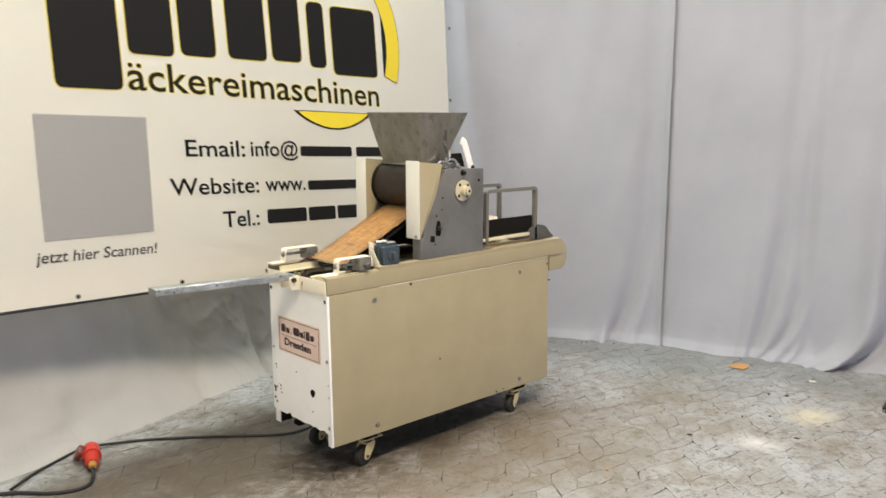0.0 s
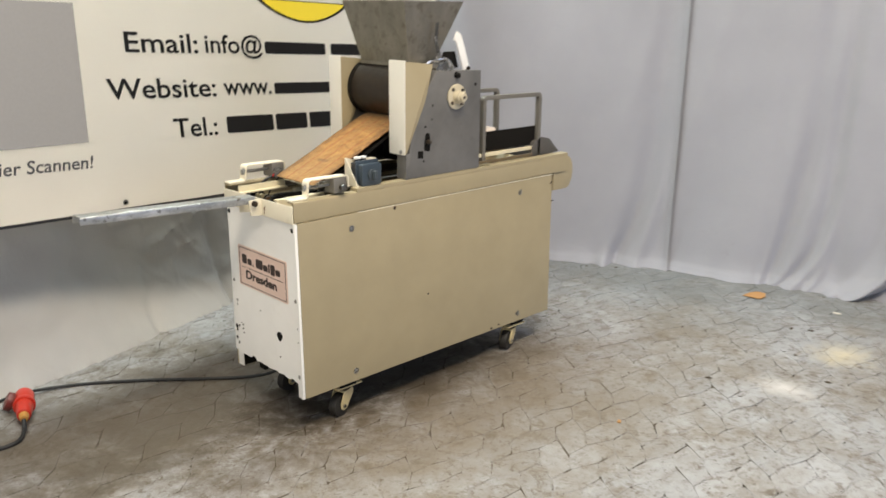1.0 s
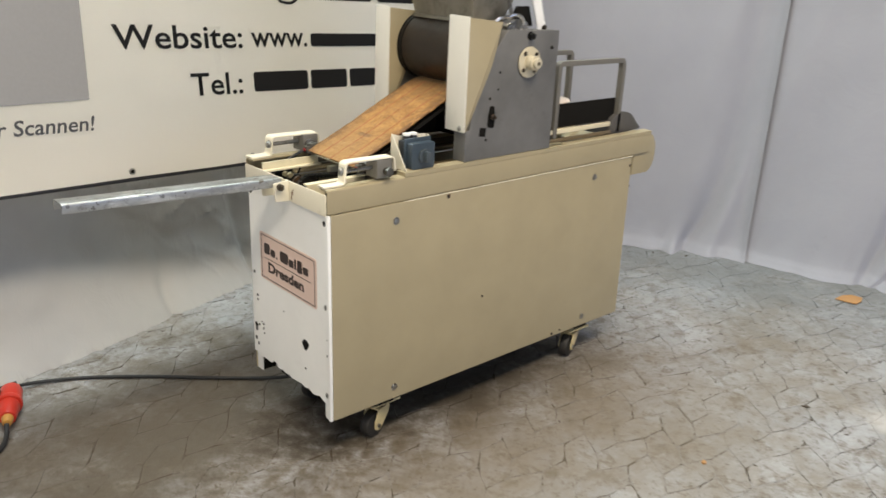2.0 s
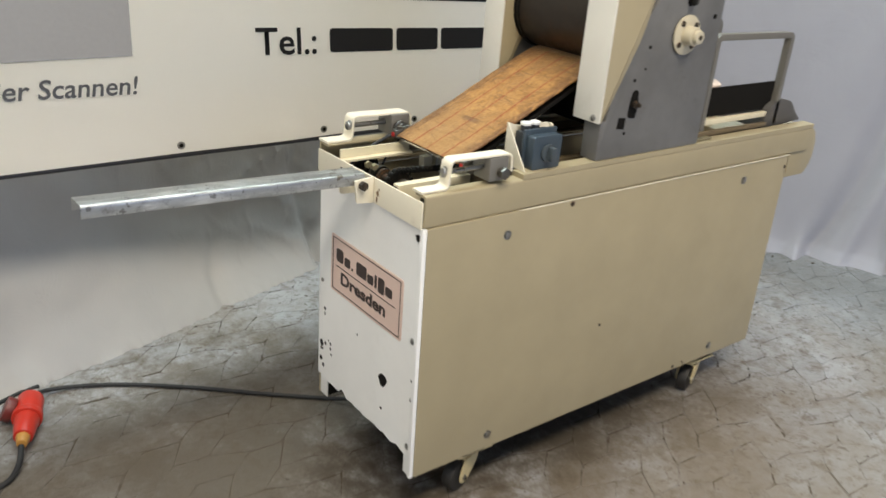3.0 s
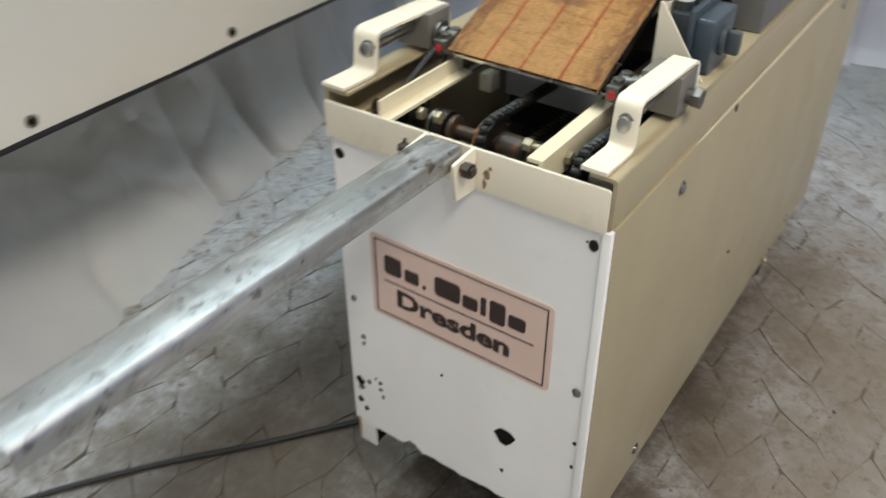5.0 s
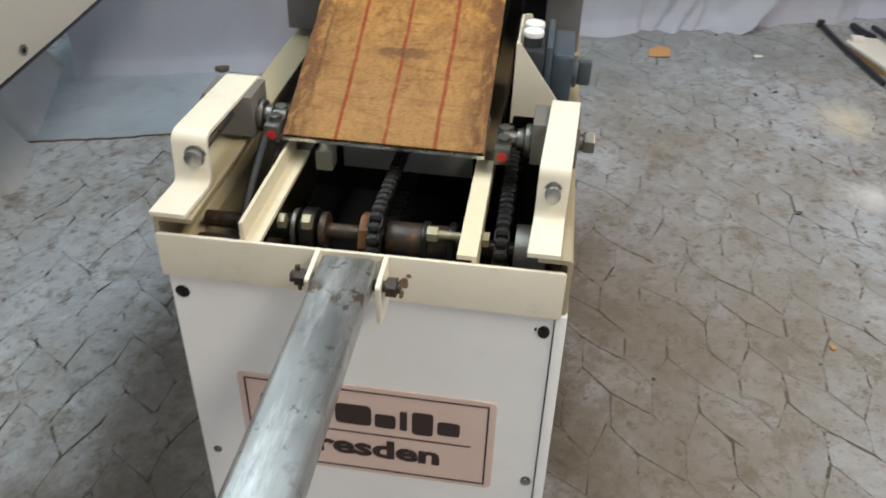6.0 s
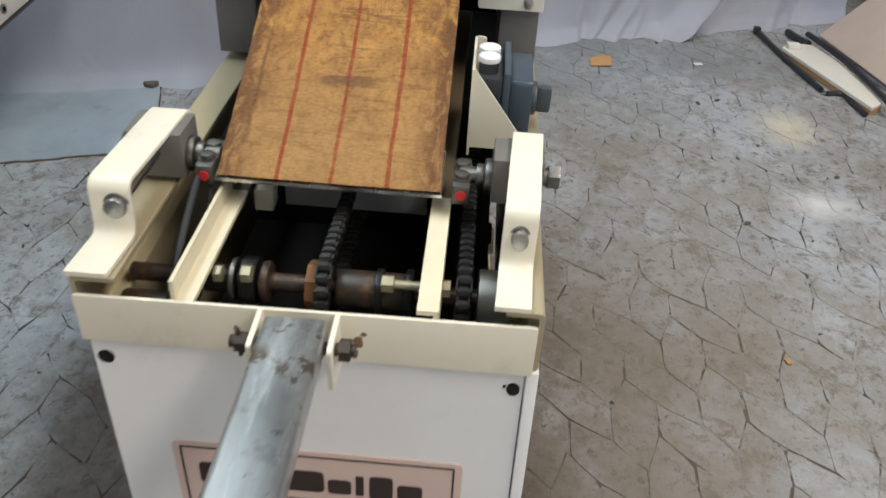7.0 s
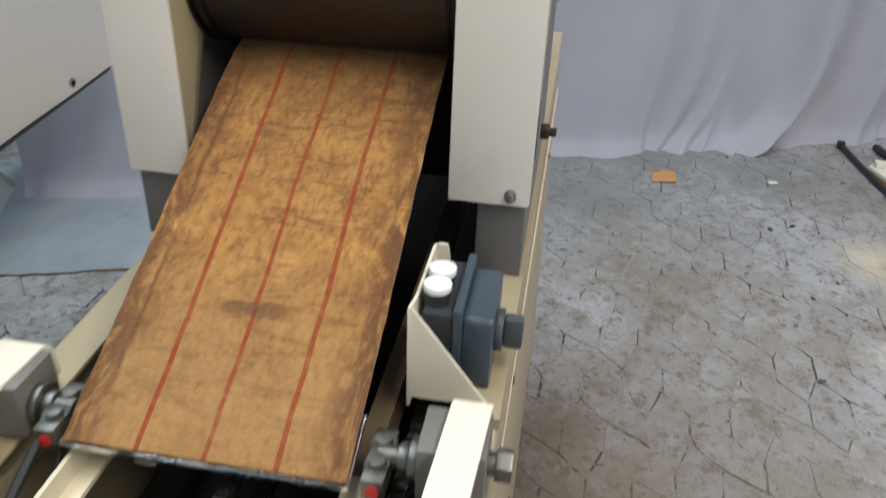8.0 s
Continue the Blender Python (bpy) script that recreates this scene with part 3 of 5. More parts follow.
single("curtain", cloth(LEFT_LINE, 3.0, 200, 80, curtain_push(1.0, LEFT_LINE, LEFT_FOLDS, 0.065)), M_CURTAIN, "white hanging curtain with soft folds reaching the floor", "curtain", "curtains")
single("curtain", cloth(RIGHT_LINE, 3.0, 260, 80, curtain_push(2.0, RIGHT_LINE, RIGHT_FOLDS, 0.062)), M_CURTAIN, "white hanging curtain with deeper folds and a flared hem", "curtain", "curtains")


# ---- banner ----
def on_banner(x, z, off=0.0):
    wave = 0.006 * noise.noise((x * 1.7, z * 1.3, 5.0)) + 0.02 * max(0.0, (0.85 - 0.04 * x - z)) * noise.noise((x * 4, 0, 9.0))
    curl = 0.030 * max(0.0, 1 - (z - 0.69 + 0.042 * (x + 0.16)) / 0.20) ** 2
    return Vector((x, 0.994 + 0.125 * x + 0.1 * (z - 1) + wave - off - curl, z - 0.006))


def banner_edge(x):
    return 0.692 - 0.042 * (x + 0.16) + 0.004 * noise.noise((x * 3, 1, 1))


banner = thing("banner", "large white vinyl banner with black and yellow print", "banner")
bm, grid = bmesh.new(), []
for i in range(91):
    x = -2.6 + 4.42 * i / 90
    low = banner_edge(x)
    x_top = 0.10 * (i / 90)
    grid.append([bm.verts.new(on_banner(x + x_top * j / 40, low + (2.75 - low) * j / 40)) for j in range(41)])
for a, b in zip(grid, grid[1:]):
    for j in range(40):
        bm.faces.new((a[j], b[j], b[j + 1], a[j + 1]))
bmesh.ops.solidify(bm, geom=bm.faces[:], thickness=0.002)
bmesh.ops.recalc_face_normals(bm, faces=bm.faces)
part("sheet", bm, M_BANNER, banner)
part("bottom_rod", tube([on_banner(x, banner_edge(x) - 0.006, -0.012) for x in (-2.6, -1.8, -1.0, -0.4, 0.2, 0.8, 1.4, 1.6)], 0.008), M_BLACKFR, banner, "thin dark rod along the lower edge")


def flat_print(name, pts, material, off, label=""):
    """A printed shape, given as a polygon on the banner."""
    bm = bmesh.new()
    f = bm.faces.new([bm.verts.new(on_banner(x, z, off)) for x, z in pts])
    bmesh.ops.triangulate(bm, faces=[f])
    return part(name, bm, material, banner, label, smooth=False)


TILT = -0.05


def slanted(x0, x1, z0, z1, x_ref):
    return [(x, z + TILT * (x - x_ref)) for x, z in ((x0, z0), (x1, z0), (x1, z1), (x0, z1))]


def lettered(name, text, x0, x1, z0, cap, material, shear=0.0, parent=None, put_at=None, z_tilt=TILT, bold=0.0):
    """Words in the built-in font, from x0 to x1, with the capitals' height."""
    cu = bpy.data.curves.new(name, "FONT")
    cu.body, cu.size, cu.resolution_u, cu.offset = text, 1.0, 3, bold
    tmp = new(name, cu)
    bpy.context.view_layer.update()
    me = bpy.data.meshes.new_from_object(tmp.evaluated_get(bpy.context.evaluated_depsgraph_get()))
    bpy.data.objects.remove(tmp)
    xs = [v.co.x for v in me.vertices]
    lo, hi = min(xs), max(xs)
    for v in me.vertices:
        u = (v.co.x - lo) / (hi - lo)
        h = v.co.y / 0.69 * cap
        x = x0 + (x1 - x0) * u + shear * h
        v.co = put_at(x, z0 + h + z_tilt * (x - x0))
    me.materials.append(material)
    ob = new(name, me)
    ob.parent = parent
    return ob


def text_print(name, text, x0, x1, z0, cap, material, shear=0.0, bold=0.0, off=0.003):
    return lettered(name, text, x0, x1, z0, cap, material, shear, banner, lambda x, z: on_banner(x, z, off), TILT, bold)


text_print("lettering_rim", "äckereimaschinen", -0.315, 1.238, 1.58, 0.125, M_YELLOW, bold=0.020, off=0.002)
text_print("lettering", "äckereimaschinen", -0.312, 1.235, 1.58, 0.125, M_INK, bold=0.006, off=0.0035)
text_print("lettering", "Email:", -0.062, 0.268, 1.278, 0.076, M_INK, bold=0.012)
text_print("lettering", "Website:", -0.160, 0.333, 1.105, 0.076, M_INK, bold=0.012)
text_print("lettering", "Tel.:", 0.106, 0.318, 0.930, 0.076, M_INK, bold=0.012)
text_print("lettering", "info@", 0.303, 0.605, 1.262, 0.074, M_INK, bold=0.012)
text_print("lettering", "www.", 0.372, 0.632, 1.082, 0.074, M_INK, bold=0.012)
text_print("lettering", "jetzt hier Scannen!", -0.79, -0.262, 0.885, 0.045, M_INKGREY, 0.2, bold=0.012)
for ref, z0, z1, spans in ((-0.062, 1.280, 1.333, ((0.618, 0.985), (1.020, 1.36))), (-0.16, 1.107, 1.157, ((0.650, 1.10), (1.125, 1.30))), (0.106, 0.932, 1.004, ((0.368, 0.625), (0.640, 0.830), (0.845, 1.08)))):
    for x0, x1 in spans:
        flat_print("print_bar", rounded(slanted(x0, x1, z0, z1, ref), 0.012, 3), M_INK, 0.0025, "plain black bar of printed contact details")
flat_print("printed_square", [(-0.745, 0.968), (-0.262, 0.955), (-0.245, 1.458), (-0.735, 1.478)], M_CODE, 0.0025, "plain grey printed square")
for i, (x0, x1, z0, z1) in enumerate(((-0.63, -0.335, 1.585, 2.14), (-0.295, -0.07, 1.735, 2.06), (-0.036, 0.155, 1.738, 2.06), (0.225, 0.455, 1.735, 2.12), (0.49, 0.68, 1.735, 2.15), (0.735, 0.85, 1.71, 2.05), (0.90, 1.24, 1.675, 2.04))):
    s = [(x, z) for x, z in ((x0, z0), (x1, z0 + TILT * (x1 - x0) * 0.6), (x1, z1), (x0, z1))]
    flat_print("print_outline", rounded([(x0 - 0.004, s[0][1] - 0.004), (x1 + 0.004, s[1][1] - 0.004), (x1 + 0.004, z1 + 0.004), (x0 - 0.004, z1 + 0.004)], 0.04, 4), M_YELLOW, 0.0025, "yellow rim of a large black printed block")
    flat_print("print_block", rounded(s, 0.035, 4), M_INK, 0.004, "large black printed block")


def arc_band(cx, cz, rx, rz, a0, a1, w, n=28):
    out = [(cx + rx * math.cos(radians(a0 + (a1 - a0) * i / n)), cz + rz * math.sin(radians(a0 + (a1 - a0) * i / n))) for i in range(n + 1)]
    inn = [(cx + (rx - w) * math.cos(radians(a0 + (a1 - a0) * i / n)), cz + (rz - w) * math.sin(radians(a0 + (a1 - a0) * i / n))) for i in range(n + 1)]
    return out + inn[::-1]


def bowl(x0, x1, z0, z1, deep, n=24):
    return [(x0 + (x1 - x0) * i / n, z0 + (z1 - z0) * i / n - deep * math.sin(math.pi * i / n) ** 0.8) for i in range(n + 1)]


flat_print("print_outline", bowl(0.595, 1.165, 1.487, 1.462, 0.098), M_INK, 0.0025, "dark rim of the yellow printed bowl shape")
flat_print("print_swoosh", bowl(0.625, 1.135, 1.481, 1.459, 0.084), M_YELLOW, 0.004, "yellow printed bowl shape")
flat_print("print_outline", arc_band(0.86, 1.85, 0.580, 0.595, -21.5, 62, 0.114), M_INK, 0.0025, "dark rim of the yellow printed arc")
flat_print("print_swoosh", arc_band(0.86, 1.85, 0.575, 0.59, -21, 62, 0.105), M_YELLOW, 0.004, "yellow printed arc")
GROMMETS = [(x, banner_edge(x) + 0.02) for x in (-1.55, -1.1, -0.645, -0.16, 0.32, 0.70, 1.05, 1.40)] + [(1.80 + 0.04 * k, 0.64 + 0.45 * k) for k in range(4)]
for x, z in GROMMETS:
    p = on_banner(x, z, 0.002)
    bm = bmesh.new()
    add_cyl(bm, p, p + Vector((0, -0.003, 0)), 0.011, 14)
    g = part("grommet", bm, M_STEEL, banner, "small metal eyelet")
    # the eyelet's hole is a flat disc with its shade as colour
    part("eyelet_hole", cyl(p + Vector((0, -0.0028, 0)), p + Vector((0, -0.0036, 0)), 0.006, 12), M_DARK, g, "flat black disc for the hole of the eyelet")

# ---- machine ----
LENGTH, BACK = 1.328, 0.418
machine = thing("dough_moulding_machine", "cream-painted bakery moulding machine on casters with steel hopper", "machine")


def mpart(name, bm, material, parent=machine, label="", smooth=True):
    return part(name, settle(bm), material, parent, label, smooth)


def screw(parent, x, y, z, axis, r=0.0075, h=0.004, material=M_STEEL, name="screw"):
    d = Vector({"-y": (0, -1, 0), "-x": (-1, 0, 0), "z": (0, 0, 1)}[axis])
    p = Vector((x, y, z))
    bm = cyl(p, p + d * 0.001, r * 1.35, 16)
    add_cyl(bm, p + d * 0.001, p + d * h, r, 6 if r > 0.009 else 14, bevel=r * 0.15)
    return mpart(name, bm, material, parent)


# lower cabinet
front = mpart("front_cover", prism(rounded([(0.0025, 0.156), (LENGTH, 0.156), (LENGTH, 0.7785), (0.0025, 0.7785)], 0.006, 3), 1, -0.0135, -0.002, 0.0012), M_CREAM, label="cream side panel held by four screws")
for x, z in ((0.224, 0.726), (1.117, 0.728), (0.224, 0.195), (1.117, 0.192)):
    screw(front, x, -0.0135, z, "-y", 0.0085, 0.004)
for x, z, r in ((0.422, 0.7675, 0.005), (0.585, 0.405, 0.003), (1.32, 0.742, 0.004), (0.95, 0.166, 0.004), (0.995, 0.170, 0.003)):
    screw(front, x, -0.0135, z, "-y", r, 0.002, M_RUST)
bottom = []
for i in range(33):
    y = 0.421 * (1 - i / 32)
    bottom.append((y, 0.207 + 0.008 * noise.noise((y * 30, 2, 0)) + 0.005 * noise.noise((y * 90, 5, 0)) + (0.012 if i in (9, 10) else 0)))
end = mpart("end_cover", prism([(0.0, 0.776), (0.421, 0.776)] + bottom, 0, -0.004, 0.0), M_WHITE, label="white end panel with chipped lower edge")
# added strip in the paler tone paints the highlight along the top edge
mpart("lit_edge_strip", prism([(0.250, -0.0132), (LENGTH, -0.0132), (LENGTH, -0.0172), (0.30, -0.0140)], 2, 0.7765, 0.7793, 0.0006), M_RIM, front, "pale strip added for the light on the side panel edge")
mpart("back_cover", box((-0.002, BACK - 0.003, 0.151), (LENGTH, BACK, 0.774), 0.001), M_CREAM)
mpart("far_cover", box((LENGTH - 0.003, 0.0, 0.151), (LENGTH + 0.001, BACK - 0.004, 0.69), 0.001), M_CREAM)
for y in (0.008, 0.412):
    bm = bmesh.new()
    add_box(bm, (0.001, y - 0.006 if y < 0.2 else y - 0.03, 0.150), (0.005, y + 0.024 if y < 0.2 else y + 0.004, 0.74), 0.0008)
    add_box(bm, (0.005, y - 0.006 if y < 0.2 else y, 0.150), (0.04, y - 0.002 if y < 0.2 else y + 0.004, 0.74), 0.0008)
    mpart("corner_post", bm, M_WHITE)
# added near-black sheet that keeps light out of the cabinet from below
mpart("bottom_sheet", box((0.03, 0.03, 0.205), (LENGTH - 0.03, 0.385, 0.21)), M_DARK, label="near-black sheet closing the underside against light")
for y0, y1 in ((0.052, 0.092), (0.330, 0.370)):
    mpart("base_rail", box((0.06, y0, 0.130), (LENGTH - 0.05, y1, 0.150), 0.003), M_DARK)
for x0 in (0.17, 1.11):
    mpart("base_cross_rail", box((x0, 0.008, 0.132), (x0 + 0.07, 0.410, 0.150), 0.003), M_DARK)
for y, z, r in ((0.012, 0.752, 0.0062), (0.409, 0.750, 0.0060), (0.012, 0.508, 0.006), (0.011, 0.232, 0.006), (0.404, 0.49, 0.004), (0.402, 0.295, 0.005)):
    screw(end, -0.004, y, z, "-x", r, 0.003, M_BLACKST if z > 0.7 else M_STEEL)


mpart("folded_edge", box((-0.0085, -0.0130, 0.156), (0.0015, -0.0015, 0.7780), 0.0015), M_WHITE, end, "white edge folded round the corner")


def chip(y, z, r, seed):
    rnd = random.Random(seed)
    pts = [(y + r * (0.7 + 0.5 * rnd.random()) * math.cos(a * math.tau / 11), z + r * (0.7 + 0.5 * rnd.random()) * math.sin(a * math.tau / 11)) for a in range(11)]
    return prism(pts, 0, -0.0046, -0.0041)


for i, (y, z, r) in enumerate(((0.119, 0.352, 0.017), (0.405, 0.308, 0.010), (0.385, 0.315, 0.005), (0.407, 0.262, 0.007), (0.395, 0.245, 0.006), (0.36, 0.325, 0.004), (0.36, 0.31, 0.004), (0.355, 0.295, 0.004), (0.37, 0.33, 0.003), (0.235, 0.415, 0.003), (0.39, 0.415, 0.005), (0.39, 0.40, 0.004), (0.12, 0.272, 0.004), (0.023, 0.755, 0.0022), (0.006, 0.36, 0.004), (0.005, 0.41, 0.004))):
    mpart("paint_chip", chip(y, z, r, i), M_DARK, end, "dark bare spot in the paint")

# label on the end panel
mpart("name_plate", prism(rounded([(0.057, 0.4860), (0.362, 0.4860), (0.362, 0.6370), (0.057, 0.6370)], 0.008, 3), 0, -0.0055, -0.0042), M_TAG, end, "worn pink label with dark print and border")


def tag_print(name, y0, y1, z0, z1, mat=M_TAGINK):
    y0, y1 = (0.057 + (y - 0.053) * 0.9744 for y in (y0, y1))
    z0, z1 = (0.4860 + (z - 0.472) * 0.9096 for z in (z0, z1))
    o = part(name, settle(prism(rounded([(y0, z0), (y1, z0), (y1, z1), (y0, z1)], min(y1 - y0, z1 - z0) * 0.2, 2), 0, -0.0064, -0.0056)), mat, end)
    return o


for y0, y1, z0, z1 in ((0.061, 0.358, 0.6285, 0.6305), (0.061, 0.358, 0.479, 0.481), (0.061, 0.063, 0.481, 0.6285), (0.356, 0.358, 0.481, 0.6285), (0.080, 0.342, 0.5505, 0.5525)):
    tag_print("border_line", y0, y1, z0, z1)
for y0, y1, z0, z1 in ((0.308, 0.340, 0.567, 0.604), (0.276, 0.302, 0.567, 0.592), (0.263, 0.269, 0.567, 0.574), (0.202, 0.247, 0.567, 0.604), (0.172, 0.198, 0.567, 0.592), (0.158, 0.167, 0.567, 0.602), (0.126, 0.152, 0.562, 0.604), (0.094, 0.121, 0.567, 0.592)):
    tag_print("print_bar", y0, y1, z0, z1)
lettered("lettering", "Dresden", 0, 0.196, 0.510, 0.030, M_TAGINK, 0, end, lambda x, z: Vector((-0.0062, 0.315 - x, z)), 0.0, 0.040)

# bed
def channel(y, side, x0=-0.0065, x1=1.430):
    """A side beam of the bed: web outside, flanges turned in (side: +1 inwards is +y)."""
    prof = [(0, 0.780), (0, 0.849), (0.042, 0.849), (0.042, 0.844), (0.005, 0.844), (0.005, 0.785), (0.02, 0.785), (0.02, 0.780)]
    pr = rounded(prof, [0.003, 0.006, 0.001, 0.001, 0.004, 0.004, 0.001, 0.001], 3)
    return prism([(y + side * a, z) for a, z in pr], 0, x0, x1)


beam = mpart("front_beam", channel(-0.011, 1), M_CREAM, label="cream folded side beam of the bed")
mpart("back_beam", channel(0.425, -1), M_CREAM)
rim = mpart("end_rim", prism(rounded([(-0.006, 0.776), (0.424, 0.776), (0.424, 0.8305), (-0.006, 0.8355)], 0.004, 3), 0, -0.011, -0.007, 0.0012), M_RIM, label="cream front rim of the bed")
prof = [(0.3135, 0.826), (0.3135, 0.831), (0.3295, 0.831), (0.3295, 0.852), (0.3335, 0.852), (0.3335, 0.826)]
mpart("inner_rail", prism(prof, 0, -0.0065, 0.185), M_RAIL, label="cream angle rail inside the bed")
# beyond the nose, the rail's dirt and shade share one dark colour
mpart("inner_rail", prism(prof, 0, 0.1852, 1.42), M_OILSHADE, label="dirty angle rail under the belt, darkened for the shade there")
prof = [(0.091, 0.842), (0.111, 0.842), (0.111, 0.837), (0.096, 0.837), (0.096, 0.800), (0.091, 0.800)]
mpart("inner_rail", prism(prof, 0, -0.0065, 0.185), M_RAIL, label="cream angle rail inside the bed")
mpart("inner_rail", prism(prof, 0, 0.1852, 1.42), M_OILSHADE, label="dirty angle rail under the belt, darkened for the shade there")
mpart("bearing", cyl((0.03, 0.352, 0.790), (0.03, 0.398, 0.790), 0.015, 16, bevel=0.004), M_RUST, label="rusty oily bearing")
# near-black sheets hold the shade inside the bed in their colour
mpart("well_sheet", box((0.0, 0.04, 0.640), (1.40, 0.372, 0.645)), M_DARK, label="oily bottom of the bed, blackened for the shade inside")
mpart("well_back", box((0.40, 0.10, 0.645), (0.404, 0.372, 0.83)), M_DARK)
mpart("cross_plate", box((0.235, 0.12, 0.784), (0.241, 0.285, 0.824), 0.001), M_PALEGREY, label="grey cross plate under the belt")
mpart("stay_block", box((0.205, 0.292, 0.792), (0.230, 0.314, 0.820), 0.003), M_RAIL, label="cream block under the belt")

# drive shaft with sprockets and chains
SX, SZ = 0.075, 0.795
shaft = mpart("drive_shaft", cyl((SX, 0.012, SZ), (SX, 0.405, SZ), 0.0095, 18), M_RUST, label="rusty drive shaft across the bed")
for y0, y1, r, m, n in ((0.128, 0.196, 0.019, M_RUST, 20), (0.214, 0.226, 0.026, M_ORANGE, 8), (0.264, 0.272, 0.021, M_RUST, 20), (0.276, 0.292, 0.024, M_BLACKST, 20), (0.297, 0.303, 0.022, M_AXLE, 20), (0.305, 0.330, 0.015, M_BLACKST, 16), (0.018, 0.056, 0.030, M_AXLE, 22), (0.120, 0.128, 0.024, M_BLACKST, 20), (0.150, 0.158, 0.0225, M_BLACKST, 20)):
    mpart("collar", cyl((SX, y0, SZ), (SX, y1, SZ), r, n, bevel=0.002), m, shaft)
for y0, y1, z in ((0.277, 0.287, 0.022), (0.306, 0.314, 0.020), (0.138, 0.150, 0.024), (0.083, 0.091, 0.024)):
    mpart("hex_nut", cyl((SX - 0.018, y0, SZ + z), (SX - 0.018, y1, SZ + z), 0.0092, 6, bevel=0.001), M_BRASS, shaft)
mpart("adjusting_bolt", cyl((SX - 0.018, 0.085, SZ + 0.024), (SX - 0.018, 0.15, SZ + 0.024), 0.0048, 12), M_BRASS, shaft, "yellow zinc-plated bolt")


def chain(y, r, far, rise):
    """A roller chain round the shaft's sprocket and a far wheel."""
    out = []
    total = []
    for i in range(14):
        a = radians(100 + 160 * i / 13)
        total.append(Vector((SX + r * math.cos(a), y, SZ + r * math.sin(a))))
    lo = [total[-1].lerp(Vector((far, y, SZ - r + rise)), k / 22) for k in range(1, 23)]
    hi = [total[0].lerp(Vector((far, y, SZ + r + rise)), k / 22) for k in range(1, 23)]
    path = hi[::-1] + total + lo
    length = [0.0]
    for a, b in zip(path, path[1:]):
        length.append(length[-1] + (b - a).length)
    bm, s, k = bmesh.new(), 0.0, 0
    while s < length[-1] - 0.013:
        i = max(j for j in range(len(length) - 1) if length[j] <= s)
        p = path[i].lerp(path[i + 1], (s - length[i]) / (length[i + 1] - length[i]))
        d = (path[i + 1] - path[i]).normalized()
        add_cyl(bm, p - Vector((0, 0.0042, 0)), p + Vector((0, 0.0042, 0)), 0.0072, 10)
        for side in (-1, 1):
            add_cyl(bm, p + Vector((0, side * 0.0042, 0)), p + Vector((0, side * 0.0066, 0)), 0.0054, 8)
        q = p + d * 0.0127
        for off in ((-0.0072, 0.0072) if k % 2 else (-0.0056, 0.0056)):
            m = Matrix.Translation((p + q) / 2 + Vector((0, off, 0))) @ d.to_track_quat("X", "Z").to_matrix().to_4x4()
            bmesh.ops.create_cube(bm, size=1, matrix=m @ Matrix.Diagonal((0.015, 0.0018, 0.005, 1)))
        s += 0.0127
        k += 1
    return bm


def sprocket(y, r):
    pts = []
    for i in range(18):
        a = i * math.tau / 18
        for da, rr in ((-0.11, r - 0.005), (-0.04, r + 0.002), (0.04, r + 0.002), (0.11, r - 0.005)):
            pts.append((SX + rr * math.cos(a + da), SZ + rr * math.sin(a + da)))
    return prism(pts, 1, y - 0.0025, y + 0.0025)


for y, r in ((0.206, 0.036), (0.070, 0.034)):
    mpart("sprocket", sprocket(y, r), M_BLACKST, shaft, "oily toothed wheel")
    mpart("roller_chain", chain(y, r, 0.48, -0.03), M_BLACKST, shaft, "black oily roller chain")
mpart("hose", tube([(0.180, 0.356, 0.872), (0.150, 0.353, 0.866), (0.105, 0.351, 0.850), (0.065, 0.350, 0.830), (0.030, 0.347, 0.805), (0.010, 0.346, 0.770)], 0.0042), M_RUBBER, label="black rubber hose")
mpart("hose", tube([(0.182, 0.346, 0.866), (0.160, 0.344, 0.850), (0.135, 0.343, 0.825), (0.115, 0.343, 0.790)], 0.0026), M_RUBBER, label="thin black hose")
mpart("pulley", cyl((0.075, 0.341, 0.795), (0.075, 0.349, 0.795), 0.034, 28, bevel=0.002), M_BLACKST, label="thin black pulley")

